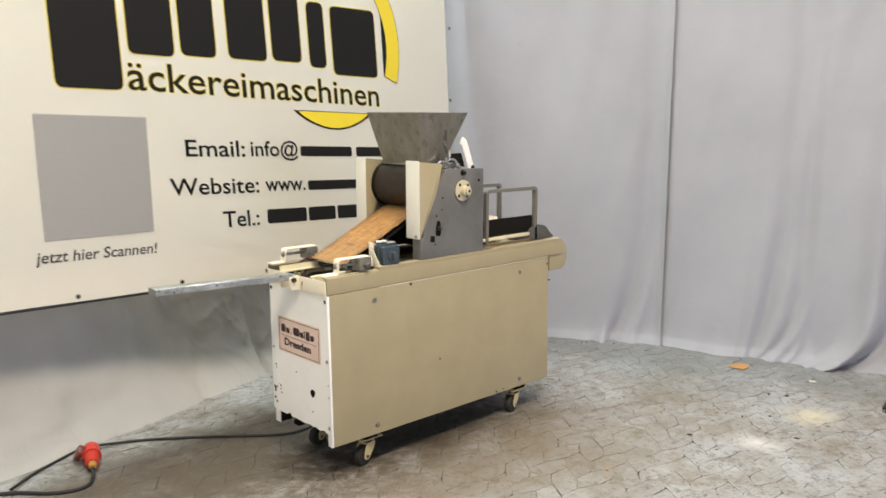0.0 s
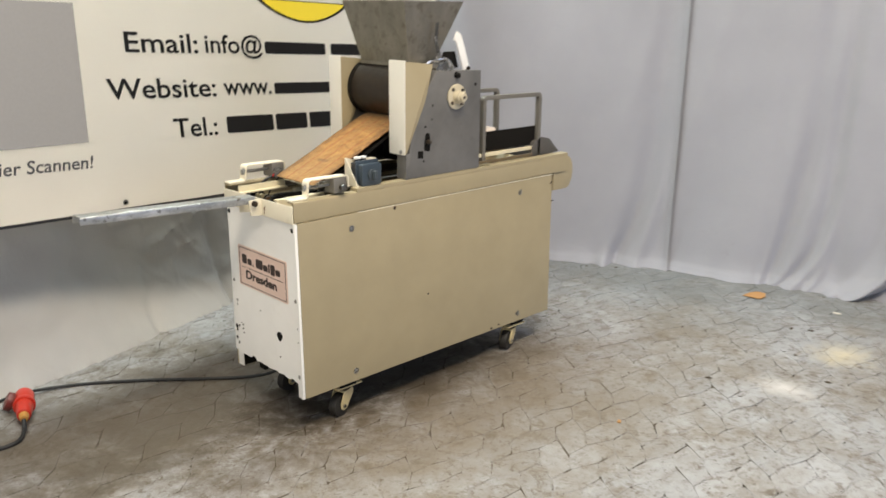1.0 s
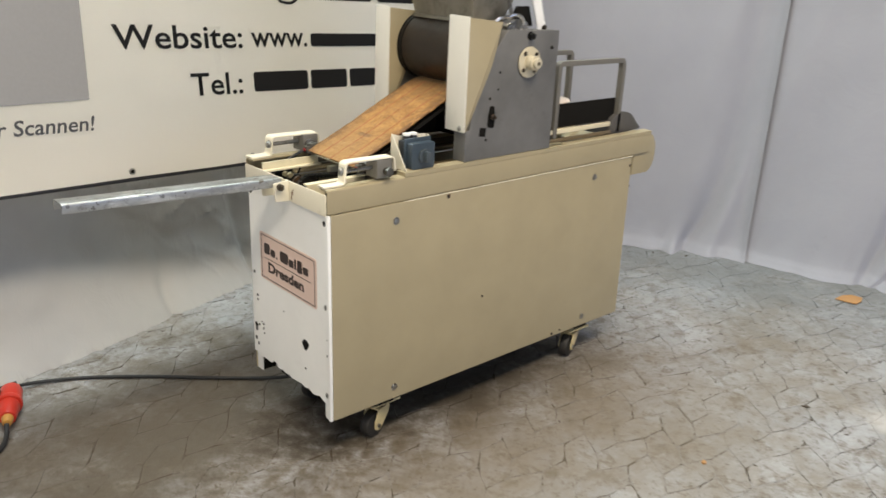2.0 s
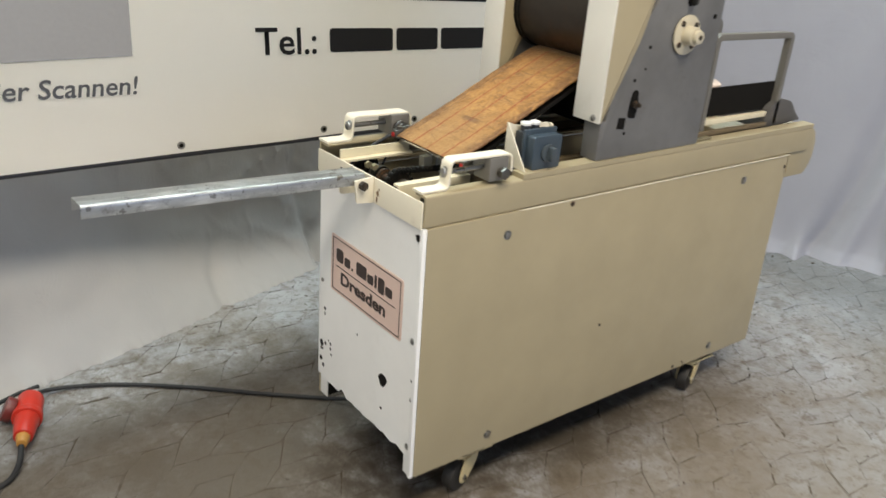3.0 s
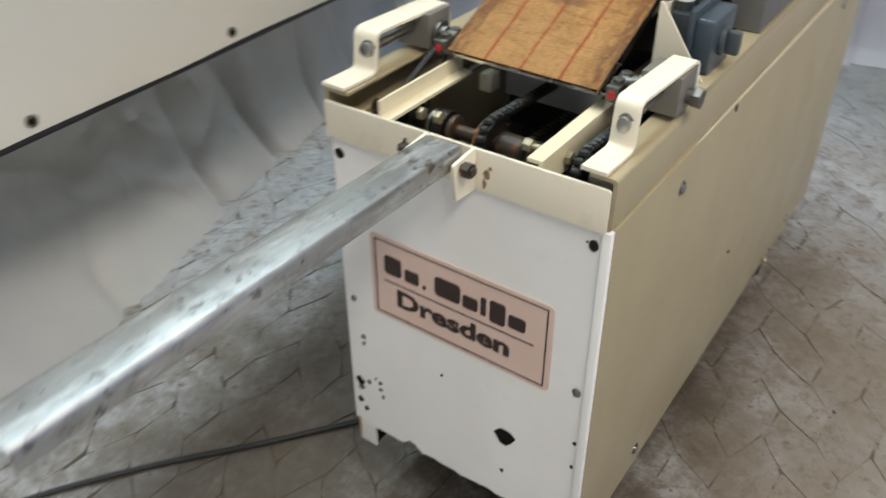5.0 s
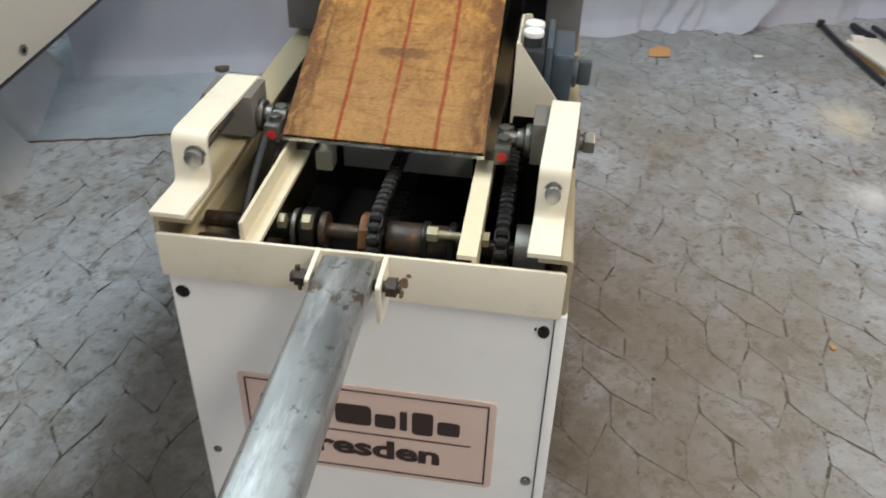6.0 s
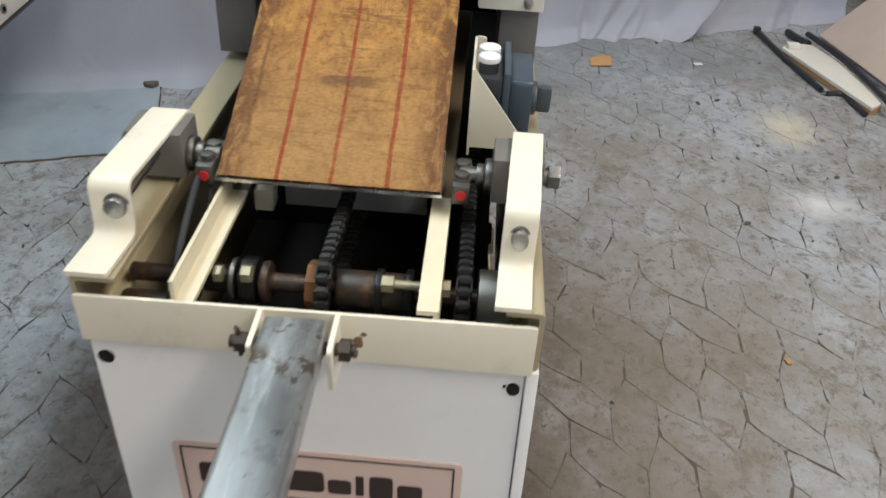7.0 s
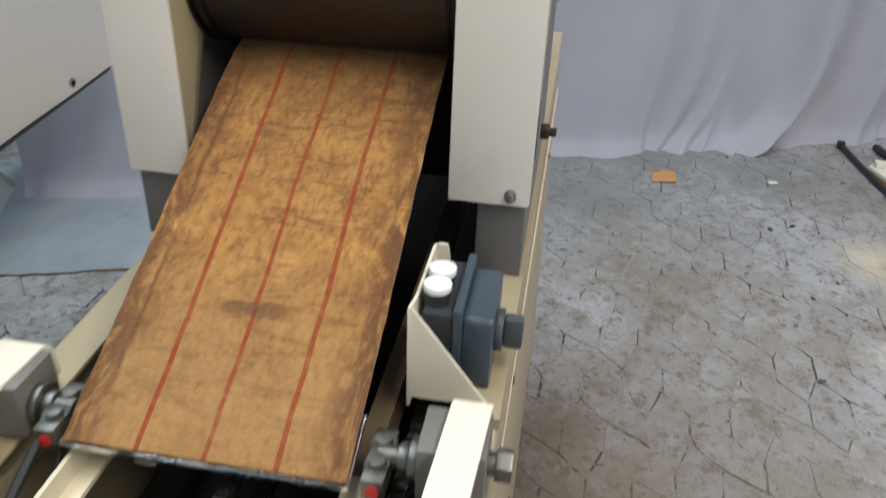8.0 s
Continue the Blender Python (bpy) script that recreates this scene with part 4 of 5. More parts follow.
# belt tensioners
def tensioner(y0, y1, outer, pivot, top):
    """A bent flat bar with its sliding block and axle; the bar stands a little askew."""
    path = arc_path([(-0.008, 0.8525), (0.058, 0.8525), (0.062, top), (0.218, top), (0.221, 0.872)], 0.012)
    bm = prism(strip(path, 0.005), 1, y0, y1, 0.001)
    for v in bm.verts:
        v.co.y -= 0.05 * (v.co.x - pivot)
    t = mpart("tension_bracket", bm, M_RIM, label="cream bent-steel tensioning bracket")
    ym = (y0 + y1) / 2
    bm = cyl((0.0595, ym, 0.885), (0.058, ym, 0.885), 0.013, 18)
    add_cyl(bm, (0.058, ym, 0.885), (0.050, ym, 0.885), 0.0105, 16, bevel=0.002)
    mpart("bolt", bm, M_STEEL, t)
    mpart("screw_rod", cyl((0.066, ym, 0.885), (0.17, ym, 0.885), 0.006, 12), M_STEEL, t)
    mpart("slide_block", box((0.158, y0 - 0.010, 0.857), (0.209, y1 + 0.010, 0.908), 0.002), M_RACK, t, "dull grey sliding block")
    s = -1 if outer < ym else 1
    inner = y1 + 0.009 if s < 0 else y0 - 0.009
    bm = cyl((0.188, outer - s * 0.013, 0.876), (0.188, outer, 0.876), 0.0135, 6, bevel=0.0015)
    add_cyl(bm, (0.188, (y0 if s < 0 else y1) + s * 0.009, 0.876), (0.188, outer - s * 0.013, 0.876), 0.010, 12)
    mpart("axle_nut", bm, M_AXLE, t)
    bm = cyl((0.180, inner, 0.876), (0.180, inner - s * 0.009, 0.876), 0.019, 22, bevel=0.003)
    add_cyl(bm, (0.180, inner - s * 0.009, 0.876), (0.180, inner - s * 0.018, 0.876), 0.013, 18, bevel=0.002)
    add_cyl(bm, (0.180, inner - s * 0.018, 0.876), (0.180, inner - s * 0.034, 0.876), 0.009, 16)
    mpart("axle", bm, M_AXLE, t, "oily turned steel axle")
    return t


tensioner(0.001, 0.040, -0.028, 0.04, 0.912)
tensioner(0.379, 0.418, 0.443, 0.18, 0.908)
for y0, y1 in ((0.072, 0.090), (0.337, 0.355)):
    c = mpart("nose_clamp", box((0.148, y0, 0.858), (0.206, y1, 0.880), 0.002), M_AXLE, label="small steel clamp with a red dot")
    ym = (y0 + y1) / 2
    mpart("red_dot", cyl((0.148, ym, 0.869), (0.1465, ym, 0.869), 0.0055, 12), M_REDDOT, c, "red paint dot")
    for x in (0.166, 0.190):
        screw(c, x, ym, 0.880, "z", 0.0075, 0.006, M_AXLE, "clamp_screw")

# belt and nose bar
BY0, BY1 = 0.102, 0.334
TOP = [(0.1575, 0.8690), (0.164, 0.8735), (0.30, 0.936), (0.44, 1.005), (0.56, 1.058), (0.63, 1.067), (0.70, 1.063)]
mpart("nose_bar", prism([(0.1500, 0.8625), (0.155, 0.8605), (0.215, 0.882), (0.210, 0.886), (0.1575, 0.8670), (0.1500, 0.8665)], 1, 0.1005, 0.3365), M_CHROME, label="steel knife edge under the belt")
def belt_sheet():
    """The canvas, slack between the knife edge and the roller, with soft ripples."""
    bm, top, low = bmesh.new(), [], []
    nu, nv = 110, 30
    for i in range(nu + 1):
        p = catmull(TOP, i / nu)
        rows = []
        for j in range(nv + 1):
            v = j / nv
            edge = 0.0010 * noise.noise((p.x * 40, v > 0.5, 3.0)) if j in (0, nv) else 0.0
            y = BY0 + (BY1 - BY0) * v + edge
            rip = 0.0011 * noise.noise((p.x * 42, y * 15, 1.0)) + 0.0006 * noise.noise((p.x * 90, y * 60, 4.0)) + 0.0010 * noise.noise((p.x * 14, y * 9, 6.0))
            rip *= min(1.0, max(0.0, (p.x - 0.161) / 0.02)) * min(1.0, max(0.0, (0.60 - p.x) / 0.05))
            rows.append((p.x - 0.4 * rip, y, p.y + 0.9 * rip))
        top.append([bm.verts.new((x, y, z + 0.0018)) for x, y, z in rows])
        low.append([bm.verts.new((x, y, z - 0.0017)) for x, y, z in rows])
    for i in range(nu):
        for j in range(nv):
            bm.faces.new((top[i][j], top[i + 1][j], top[i + 1][j + 1], top[i][j + 1]))
            bm.faces.new((low[i][j], low[i][j + 1], low[i + 1][j + 1], low[i + 1][j]))
        for j in (0, nv):
            bm.faces.new((top[i][j], low[i][j], low[i + 1][j], top[i + 1][j]))
    for i in (0, nu):
        for j in range(nv):
            bm.faces.new((top[i][j], top[i][j + 1], low[i][j + 1], low[i][j]))
    bmesh.ops.recalc_face_normals(bm, faces=bm.faces)
    return bm


bm = belt_sheet()
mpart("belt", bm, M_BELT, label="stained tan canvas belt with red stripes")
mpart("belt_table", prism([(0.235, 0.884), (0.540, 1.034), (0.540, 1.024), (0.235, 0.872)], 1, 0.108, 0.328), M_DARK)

# side frames, guards and rollers
LEFT = [(0.484, 0.861), (0.868, 0.861), (0.868, 1.236), (0.64, 1.243), (0.60, 1.20), (0.52, 1.06), (0.500, 0.955), (0.484, 0.955)]
fr = mpart("side_frame", prism(rounded(LEFT, [0.002, 0.003, 0.004, 0.01, 0.05, 0.05, 0.002, 0.002], 4), 1, -0.0070, 0.050, 0.002), M_FRAME, label="grey painted cast side frame, scuffed")
mpart("side_frame", prism(rounded(LEFT, [0.002, 0.003, 0.004, 0.01, 0.05, 0.05, 0.002, 0.002], 4), 1, 0.372, 0.426, 0.002), M_FRAME, label="grey painted cast side frame, scuffed")
# flat black patches put the holes' shade on the frame's closed face
for pts in (rounded([(0.572, 0.958), (0.600, 0.953), (0.604, 0.985), (0.598, 1.022), (0.580, 1.022), (0.573, 0.99)], 0.008, 3), [(0.540, 0.934), (0.566, 0.930), (0.568, 0.957), (0.543, 0.960)]):
    mpart("frame_opening", prism(pts, 1, -0.0082, -0.0072), M_DARK, fr, "flat black patch for a hole in the side frame")
for x, z, r in ((0.735, 1.223, 0.013), (0.838, 1.185, 0.006), (0.578, 1.045, 0.004), (0.614, 1.12, 0.004), (0.61, 1.07, 0.003), (0.57, 0.92, 0.004)):
    mpart("frame_hole", cyl((x, -0.0072, z), (x, -0.0082, z), r, 14), M_DARK, fr)
bm = cyl((0.586, -0.0115, 0.990), (0.586, -0.021, 0.990), 0.0095, 6, bevel=0.0015)
add_cyl(bm, (0.586, -0.021, 0.990), (0.586, -0.029, 0.990), 0.005, 10)
mpart("frame_bolt", bm, M_RUST, fr, "rusty bolt in the side frame")
bm = cyl((0.735, -0.0115, 1.223), (0.735, -0.022, 1.223), 0.0105, 6, bevel=0.0015)
mpart("frame_bolt", bm, M_BLACKST, fr, "dark bolt in the side frame")
hub = mpart("hub", cyl((0.733, -0.010, 1.145), (0.733, -0.015, 1.145), 0.047, 28, bevel=0.002), M_HUB, label="cream round bearing flange with hub")
bm = cyl((0.733, -0.014, 1.145), (0.733, -0.040, 1.145), 0.022, 22, bevel=0.003)
add_cyl(bm, (0.733, -0.040, 1.145), (0.733, -0.052, 1.145), 0.016, 22, bevel=0.003)
mpart("hub_cap", bm, M_HUB, hub)
mpart("hub_core", cyl((0.733, -0.052, 1.145), (0.733, -0.0535, 1.145), 0.006, 12), M_RUST, hub)
for a in (40, 130, 220, 310):
    x, z = 0.733 + 0.035 * math.cos(radians(a)), 1.145 + 0.035 * math.sin(radians(a))
    mpart("hub_screw", cyl((x, -0.014, z), (x, -0.017, z), 0.007, 12), M_RUST, hub)


def guard(y0, y1, x0, zb):
    pts = [(x0 + 0.003, zb), (x0 + 0.008, zb), (0.572, 1.130), (0.586, 1.17), (0.612, 1.266), (x0 + 0.003, 1.280)]
    g = mpart("side_guard", prism(rounded(pts, [0.001, 0.004, 0.04, 0.03, 0.003, 0.003], 4), 1, y0, y1, 0.002), M_CREAM, label="cream sheet-metal guard in front of the side frame")
    # paler front face: the stronger light on it is put into the paint
    mpart("guard_front", prism(rounded([(y0 - 0.001, zb - 0.002), (y1 + 0.001, zb - 0.002), (y1 + 0.001, 1.283), (y0 - 0.001, 1.283)], 0.004, 3), 0, x0 - 0.001, x0 + 0.0027, 0.001), M_GUARD, g, "front face of the guard, paler for the light on it")
    return g


g = guard(-0.0100, 0.079, 0.475, 0.953)
screw(g, 0.474, 0.012, 0.962, "-x", 0.006, 0.006)
guard(0.362, 0.430, 0.4755, 0.947)
drum = mpart("drum", cyl((0.612, 0.073, 1.162), (0.612, 0.364, 1.162), 0.100, 64), M_DRUM, label="browned engraved moulding roller")
for y in (0.0735, 0.092, 0.345, 0.3575):
    mpart("drum_ring", cyl((0.612, y, 1.162), (0.612, y + 0.005, 1.162), 0.1045, 64, bevel=0.001), M_BLACKST, drum)
mpart("back_roller", cyl((0.775, 0.052, 1.150), (0.775, 0.370, 1.150), 0.060, 36), M_DRUM)
# two added black sheets that block light behind the rollers
mpart("inner_light_block", box((0.69, 0.052, 0.87), (0.70, 0.370, 1.08), 0.001), M_DARK)
mpart("rear_light_block", box((0.855, 0.052, 0.87), (0.860, 0.370, 1.22), 0.001), M_DARK)

# hopper
def hopper():
    bm = bmesh.new()
    top = [(0.504, 0.030), (0.797, 0.030), (0.797, 0.380), (0.504, 0.380)]
    low = [(0.566, 0.078), (0.690, 0.078), (0.690, 0.342), (0.566, 0.342)]
    rings = []
    for ring, z in ((low, 1.262), (top, 1.484)):
        rings.append([bm.verts.new((x, y, z)) for x, y in ring])
    cx, cy = 0.64, 0.205
    for ring, z, s in ((top, 1.484, 0.0025), (low, 1.262, 0.0025)):
        rings.append([bm.verts.new((x + (s if x < cx else -s), y + (s if y < cy else -s), z)) for x, y in ring])
    order = [rings[0], rings[1], rings[2], rings[3]]
    for a, b in zip(order, order[1:] + order[:1]):
        for k in range(4):
            bm.faces.new((a[k], a[(k + 1) % 4], b[(k + 1) % 4], b[k]))
    bmesh.ops.recalc_face_normals(bm, faces=bm.faces)
    return bm


hop = mpart("hopper", hopper(), M_SHEET, label="stained sheet-steel feed hopper", smooth=False)
mpart("hopper_collar", prism([(0.560, 0.072), (0.696, 0.072), (0.696, 0.348), (0.560, 0.348)], 2, 1.254, 1.264), M_SHEET, hop)
mpart("hopper_stay", prism(strip(arc_path([(0.662, 1.41), (0.655, 1.345), (0.684, 1.262)], 0.01), 0.012), 1, 0.026, 0.031), M_CHROME, hop, "thin steel stay on the hopper")
mpart("bearing_cap", prism(rounded([(0.640, 1.240), (0.735, 1.238), (0.728, 1.262), (0.70, 1.272), (0.665, 1.270), (0.645, 1.258)], 0.008, 3), 1, 0.002, 0.046, 0.002), M_CHROME, label="worn steel bearing cap")
bm = prism(strip(arc_path([(0.822, 1.225), (0.818, 1.25), (0.786, 1.335), (0.776, 1.356), (0.760, 1.364)], 0.008), 0.034), 1, 0.032, 0.038, 0.001)
mpart("hopper_lever", bm, M_WHITE, label="cream bent lever behind the hopper")
mpart("grease_pipe", tube([(0.602, 0.020, 1.262), (0.622, 0.016, 1.276), (0.652, 0.012, 1.278), (0.680, 0.004, 1.284), (0.705, 0.002, 1.272), (0.712, 0.004, 1.256)], 0.0055), M_CHROME, label="bright bent grease pipe over the side frame")
mpart("lever_screw", cyl((0.826, 0.030, 1.243), (0.826, 0.022, 1.243), 0.008, 12), M_BLACKST)
mpart("rear_panel", prism([(0.70, 1.245), (0.805, 1.245), (0.784, 1.305), (0.730, 1.305)], 1, 0.058, 0.066, 0.001), M_DARK)

# rack and tray at the far end
def rack_frame(y, x0, x1):
    path = arc_path([(x0, 0.862), (x0, 1.122), (x1, 1.118), (x1, 0.862)], 0.018)
    return mpart("rack_frame", prism(strip(path, 0.017), 1, y, y + 0.022, 0.0015), M_RACK, label="bent grey steel rack frame")


rack_frame(0.045, 0.945, 1.292)
rack_frame(0.285, 0.945, 1.292)
tray = mpart("tray", box((0.905, 0.064, 0.905), (1.300, 0.071, 0.984), 0.001), M_DARK, label="dark steel side plate of the tray")
mpart("tray_back", box((0.905, 0.285, 0.905), (1.300, 0.292, 0.945), 0.001), M_GREYPLATE, tray)
mpart("tray_lip", box((0.905, 0.0715, 0.930), (1.300, 0.084, 0.936), 0.001), M_GREYPLATE, tray)
mpart("tray_plate", prism(rounded([(0.905, 0.086), (1.06, 0.086), (1.12, 0.15), (1.10, 0.25), (0.905, 0.26)], 0.02, 3), 2, 0.976, 0.983, 0.002), M_PALECARD, tray, "pale scraper plate on the tray")
mpart("tray_ledge", box((0.90, 0.050, 0.886), (1.26, 0.066, 0.901), 0.003), M_RAIL)
mpart("tray_ledge", box((0.90, 0.036, 0.8615), (1.24, 0.048, 0.874), 0.003), M_OILSHADE)
pts = rounded([(1.235, 0.850), (1.255, 0.915), (1.305, 0.937), (1.365, 0.924), (1.405, 0.884), (1.435, 0.862)], 0.012, 3)
mpart("wheel_guard", prism(pts, 1, 0.045, 0.20, 0.002), M_GREYPLATE, label="dark rounded cover at the belt's far end")
mpart("bed_lug", box((0.875, 0.004, 0.861), (0.945, 0.026, 0.868), 0.002), M_BRASS)
pts = [(1.352, 0.7795), (1.352, 0.700)] + [(1.436 + 0.052 * math.cos(radians(a)), 0.773 + 0.075 * math.sin(radians(a))) for a in range(-80, 81, 10)]
mpart("end_hood", prism(pts, 1, -0.003, 0.420, 0.003), M_CREAM, label="cream rounded hood at the far end")

# motor switch in its bracket
mpart("bed_strip", box((0.255, -0.0113, 0.8485), (1.436, 0.034, 0.8605)), M_CREAM)
br = mpart("switch_bracket", prism(rounded([(0.268, 0.850), (0.268, 0.956), (0.300, 0.946), (0.398, 0.945), (0.398, 0.850)], [0.001, 0.002, 0.010, 0.008, 0.001], 3), 1, 0.0765, 0.0795), M_RIM, label="cream angled bracket of the switch")
mpart("bracket_web", prism([(0.000, 0.861), (0.0765, 0.861), (0.0765, 0.956)], 0, 0.268, 0.271), M_RIM, br)
mpart("bracket_web", prism(rounded([(0.056, 0.861), (0.0765, 0.861), (0.0765, 0.944), (0.066, 0.944)], [0.001, 0.001, 0.002, 0.004], 3), 0, 0.395, 0.398), M_RIM, br)
sw = mpart("switch", prism(rounded([(0.290, 0.865), (0.300, 0.852), (0.366, 0.852), (0.376, 0.865), (0.376, 0.936), (0.290, 0.936)], 0.006, 3), 1, 0.004, 0.036, 0.003), M_SWBLUE, label="blue-grey motor switch with rotary knob")
mpart("switch_flange", box((0.284, 0.036, 0.856), (0.382, 0.044, 0.946), 0.002), M_SWBLUE, sw)
mpart("switch_back", box((0.288, 0.044, 0.854), (0.378, 0.0715, 0.938), 0.003), M_SWDARK, sw, "black rear half of the switch")
for x in (0.309, 0.335):
    mpart("button_stem", cyl((x, 0.0615, 0.936), (x, 0.0615, 0.951), 0.0115, 20), M_SWDARK, sw)
    mpart("button", cyl((x, 0.0615, 0.950), (x, 0.0615, 0.957), 0.0126, 22, bevel=0.002), M_BTN, sw, "round white push button")
bm = cyl((0.333, 0.004, 0.898), (0.333, -0.004, 0.898), 0.020, 24, bevel=0.001)
add_box(bm, (0.326, -0.022, 0.882), (0.340, -0.004, 0.914), 0.004)
mpart("knob", bm, M_SWKNOB, sw, "blue-grey turning knob")

# tow bar
def towbar():
    bm = bmesh.new()
    a, b = Vector((-0.030, 0.215, 0.842)), Vector((-0.614, 0.2045, 0.866))
    w, h, t = 0.0275, 0.0245, 0.0035
    prof = [(-w, 0), (w, 0), (w, -h), (w - t, -h), (w - t, -t), (-w + t, -t), (-w + t, -h), (-w, -h)]
    prof = rounded(prof, [0.006, 0.006, 0.001, 0.001, 0.004, 0.004, 0.001, 0.001], 3)
    d = (b - a).normalized()
    side = d.cross(Vector((0, 0, 1))).normalized()
    up = side.cross(d)
    r0 = [bm.verts.new(a + side * p + up * q) for p, q in prof]
    r1 = [bm.verts.new(b + side * p + up * q) for p, q in prof]
    k = len(prof)
    for i in range(k):
        bm.faces.new((r0[i], r0[(i + 1) % k], r1[(i + 1) % k], r1[i]))
    bm.faces.new(r0)
    bm.faces.new(r1[::-1])
    bmesh.ops.recalc_face_normals(bm, faces=bm.faces)
    return bm


nz = Nodes("stained_zinc")
zco = nz.scaled(0.6, 3, 3)
zb = nz.mix(nz.ramp(nz.noise(9, 6, 0.7, zco), [(0.3, 0.0), (0.7, 1.0)]), (0.47, 0.475, 0.468), (0.32, 0.325, 0.32))
zb = nz.mix(nz.ramp(nz.noise(30, 7, 0.7), [(0.55, 0.0), (0.70, 0.55)]), zb, (0.12, 0.11, 0.095))
near_end = nz.ramp(nz.math("ABSOLUTE", nz.math("ADD", nz.axis(0), 0.088)), [(0.010, 1.0), (0.022, 0.0)])
zb = nz.mix(nz.math("MULTIPLY", near_end, nz.ramp(nz.noise(45, 5, 0.6), [(0.57, 0.0), (0.60, 0.8)])), zb, (0.12, 0.085, 0.05))
# whitish patches paint glints into the worn zinc
zb = nz.mix(nz.ramp(nz.noise(16, 6, 0.65, zco), [(0.52, 0.0), (0.66, 0.5)]), zb, (0.80, 0.81, 0.80))
zb = nz.mix(nz.ramp(nz.noise(64, 5, 0.6), [(0.61, 0.0), (0.66, 0.65)]), zb, (0.08, 0.07, 0.06))
nz.put("Base Color", zb)
nz.put("Metallic", 0.9)
nz.put("Roughness", nz.ramp(nz.noise(18, 6, 0.7), [(0.3, 0.26), (0.7, 0.50)]))
nz.bump(nz.noise(80, 4), 0.15, 0.001)
M_ZINC = nz.m
bar = mpart("tow_bar", towbar(), M_ZINC, label="worn galvanised channel used as tow bar")
for y in (0.178, 0.2475):
    mpart("bar_lug", prism(rounded([(-0.0115, 0.776), (-0.054, 0.780), (-0.060, 0.832), (-0.0115, 0.836)], 0.004, 3), 1, y, y + 0.005, 0.001), M_RIM, rim, "cream lug holding the tow bar")
bm = cyl((-0.044, 0.160, 0.822), (-0.044, 0.270, 0.822), 0.006, 12)
add_cyl(bm, (-0.044, 0.164, 0.822), (-0.044, 0.174, 0.822), 0.0105, 6)
add_cyl(bm, (-0.044, 0.2545, 0.822), (-0.044, 0.265, 0.822), 0.0095, 6)
add_cyl(bm, (-0.044, 0.262, 0.836), (-0.044, 0.262, 0.806), 0.0022, 8)
mpart("bar_bolt", bm, M_RUST, rim, "rusty bolt through the lugs")


def rust_stain(y, z, ry, rz, seed):
    rnd = random.Random(seed)
    pts = [(y + ry * (0.6 + 0.6 * rnd.random()) * math.cos(a * math.tau / 13), z + rz * (0.6 + 0.6 * rnd.random()) * math.sin(a * math.tau / 13)) for a in range(13)]
    mpart("rust_stain", prism(pts, 0, -0.01155, -0.0111), M_STAIN, rim, "small brown rust stain on the rim")


for k, (y, z, ry, rz) in enumerate(((0.163, 0.803, 0.005, 0.007), (0.166, 0.788, 0.003, 0.008), (0.158, 0.812, 0.003, 0.003), (0.275, 0.806, 0.003, 0.005))):
    rust_stain(y, z, ry, rz, k)


# casters
def caster(x, y, turn):
    top = 0.1235 - SLOPE * x
    c = part("caster", box((x - 0.055, y - 0.042, top - 0.006), (x + 0.055, y + 0.042, top), 0.001), M_FORK, machine, "swivel caster with cream fork")
    rot = Matrix.Translation((x, y, 0)) @ Matrix.Rotation(radians(turn), 4, "Z")

    def put(bm):
        bmesh.ops.transform(bm, matrix=rot, verts=bm.verts[:])
        return bm
    part("swivel", put(cyl((0, 0, top - 0.024), (0, 0, top - 0.006), 0.027, 20, bevel=0.003)), M_RUST, c)
    part("fork_top", put(prism(rounded([(-0.030, -0.026), (0.028, -0.026), (0.028, 0.026), (-0.030, 0.026)], 0.012, 3), 2, top - 0.029, top - 0.0245)), M_FORK, c)
    for s in (-1, 1):
        pts = rounded([(-0.030, top - 0.026), (0.028, top - 0.026), (0.022, 0.072), (-0.014, 0.030), (-0.030, 0.024), (-0.046, 0.034), (-0.046, 0.056)], 0.008, 3)
        part("fork_arm", put(prism(pts, 1, s * 0.0235 - 0.0018, s * 0.0235 + 0.0018, 0.0006)), M_FORK, c)
    part("wheel", put(cyl((-0.03, -0.016, 0.043), (-0.03, 0.016, 0.043), 0.043, 36, bevel=0.006)), M_WHEEL, c, "worn dark grey wheel")
    part("axle_bolt", put(cyl((-0.03, -0.030, 0.043), (-0.03, 0.030, 0.043), 0.007, 10)), M_STEEL, c)


caster(0.215, 0.050, 15)
caster(1.130, 0.040, 20)
caster(0.20, 0.355, 10)
caster(1.130, 0.360, -25)
mpart("foot_bracket", box((0.004, 0.385, 0.150), (0.06, 0.389, 0.205), 0.001), M_DARK)

# ---- mains cable and plug ----
lead = thing("mains_cable", "black mains cable with a red plug lying on the floor", "cable")
part("cable", tube([(0.30, 0.33, 0.16), (0.22, 0.40, 0.08), (0.16, 0.47, 0.03), (0.096, 0.545, 0.009), (-0.05, 0.66, 0.008), (-0.20, 0.785, 0.008), (-0.36, 0.90, 0.008), (-0.48, 0.958, 0.010), (-0.57, 0.968, 0.020), (-0.614, 0.935, 0.034)], 0.006), M_RUBBER, lead, "black rubber cable")
part("cable", tube([(-0.688, 0.722, 0.034), (-0.705, 0.675, 0.016), (-0.74, 0.630, 0.008), (-0.80, 0.62, 0.008), (-0.88, 0.66, 0.008), (-0.98, 0.76, 0.008), (-1.10, 0.80, 0.008), (-1.35, 0.74, 0.008), (-1.7, 0.5, 0.008)], 0.0075), M_RUBBER, lead, "black rubber cable")
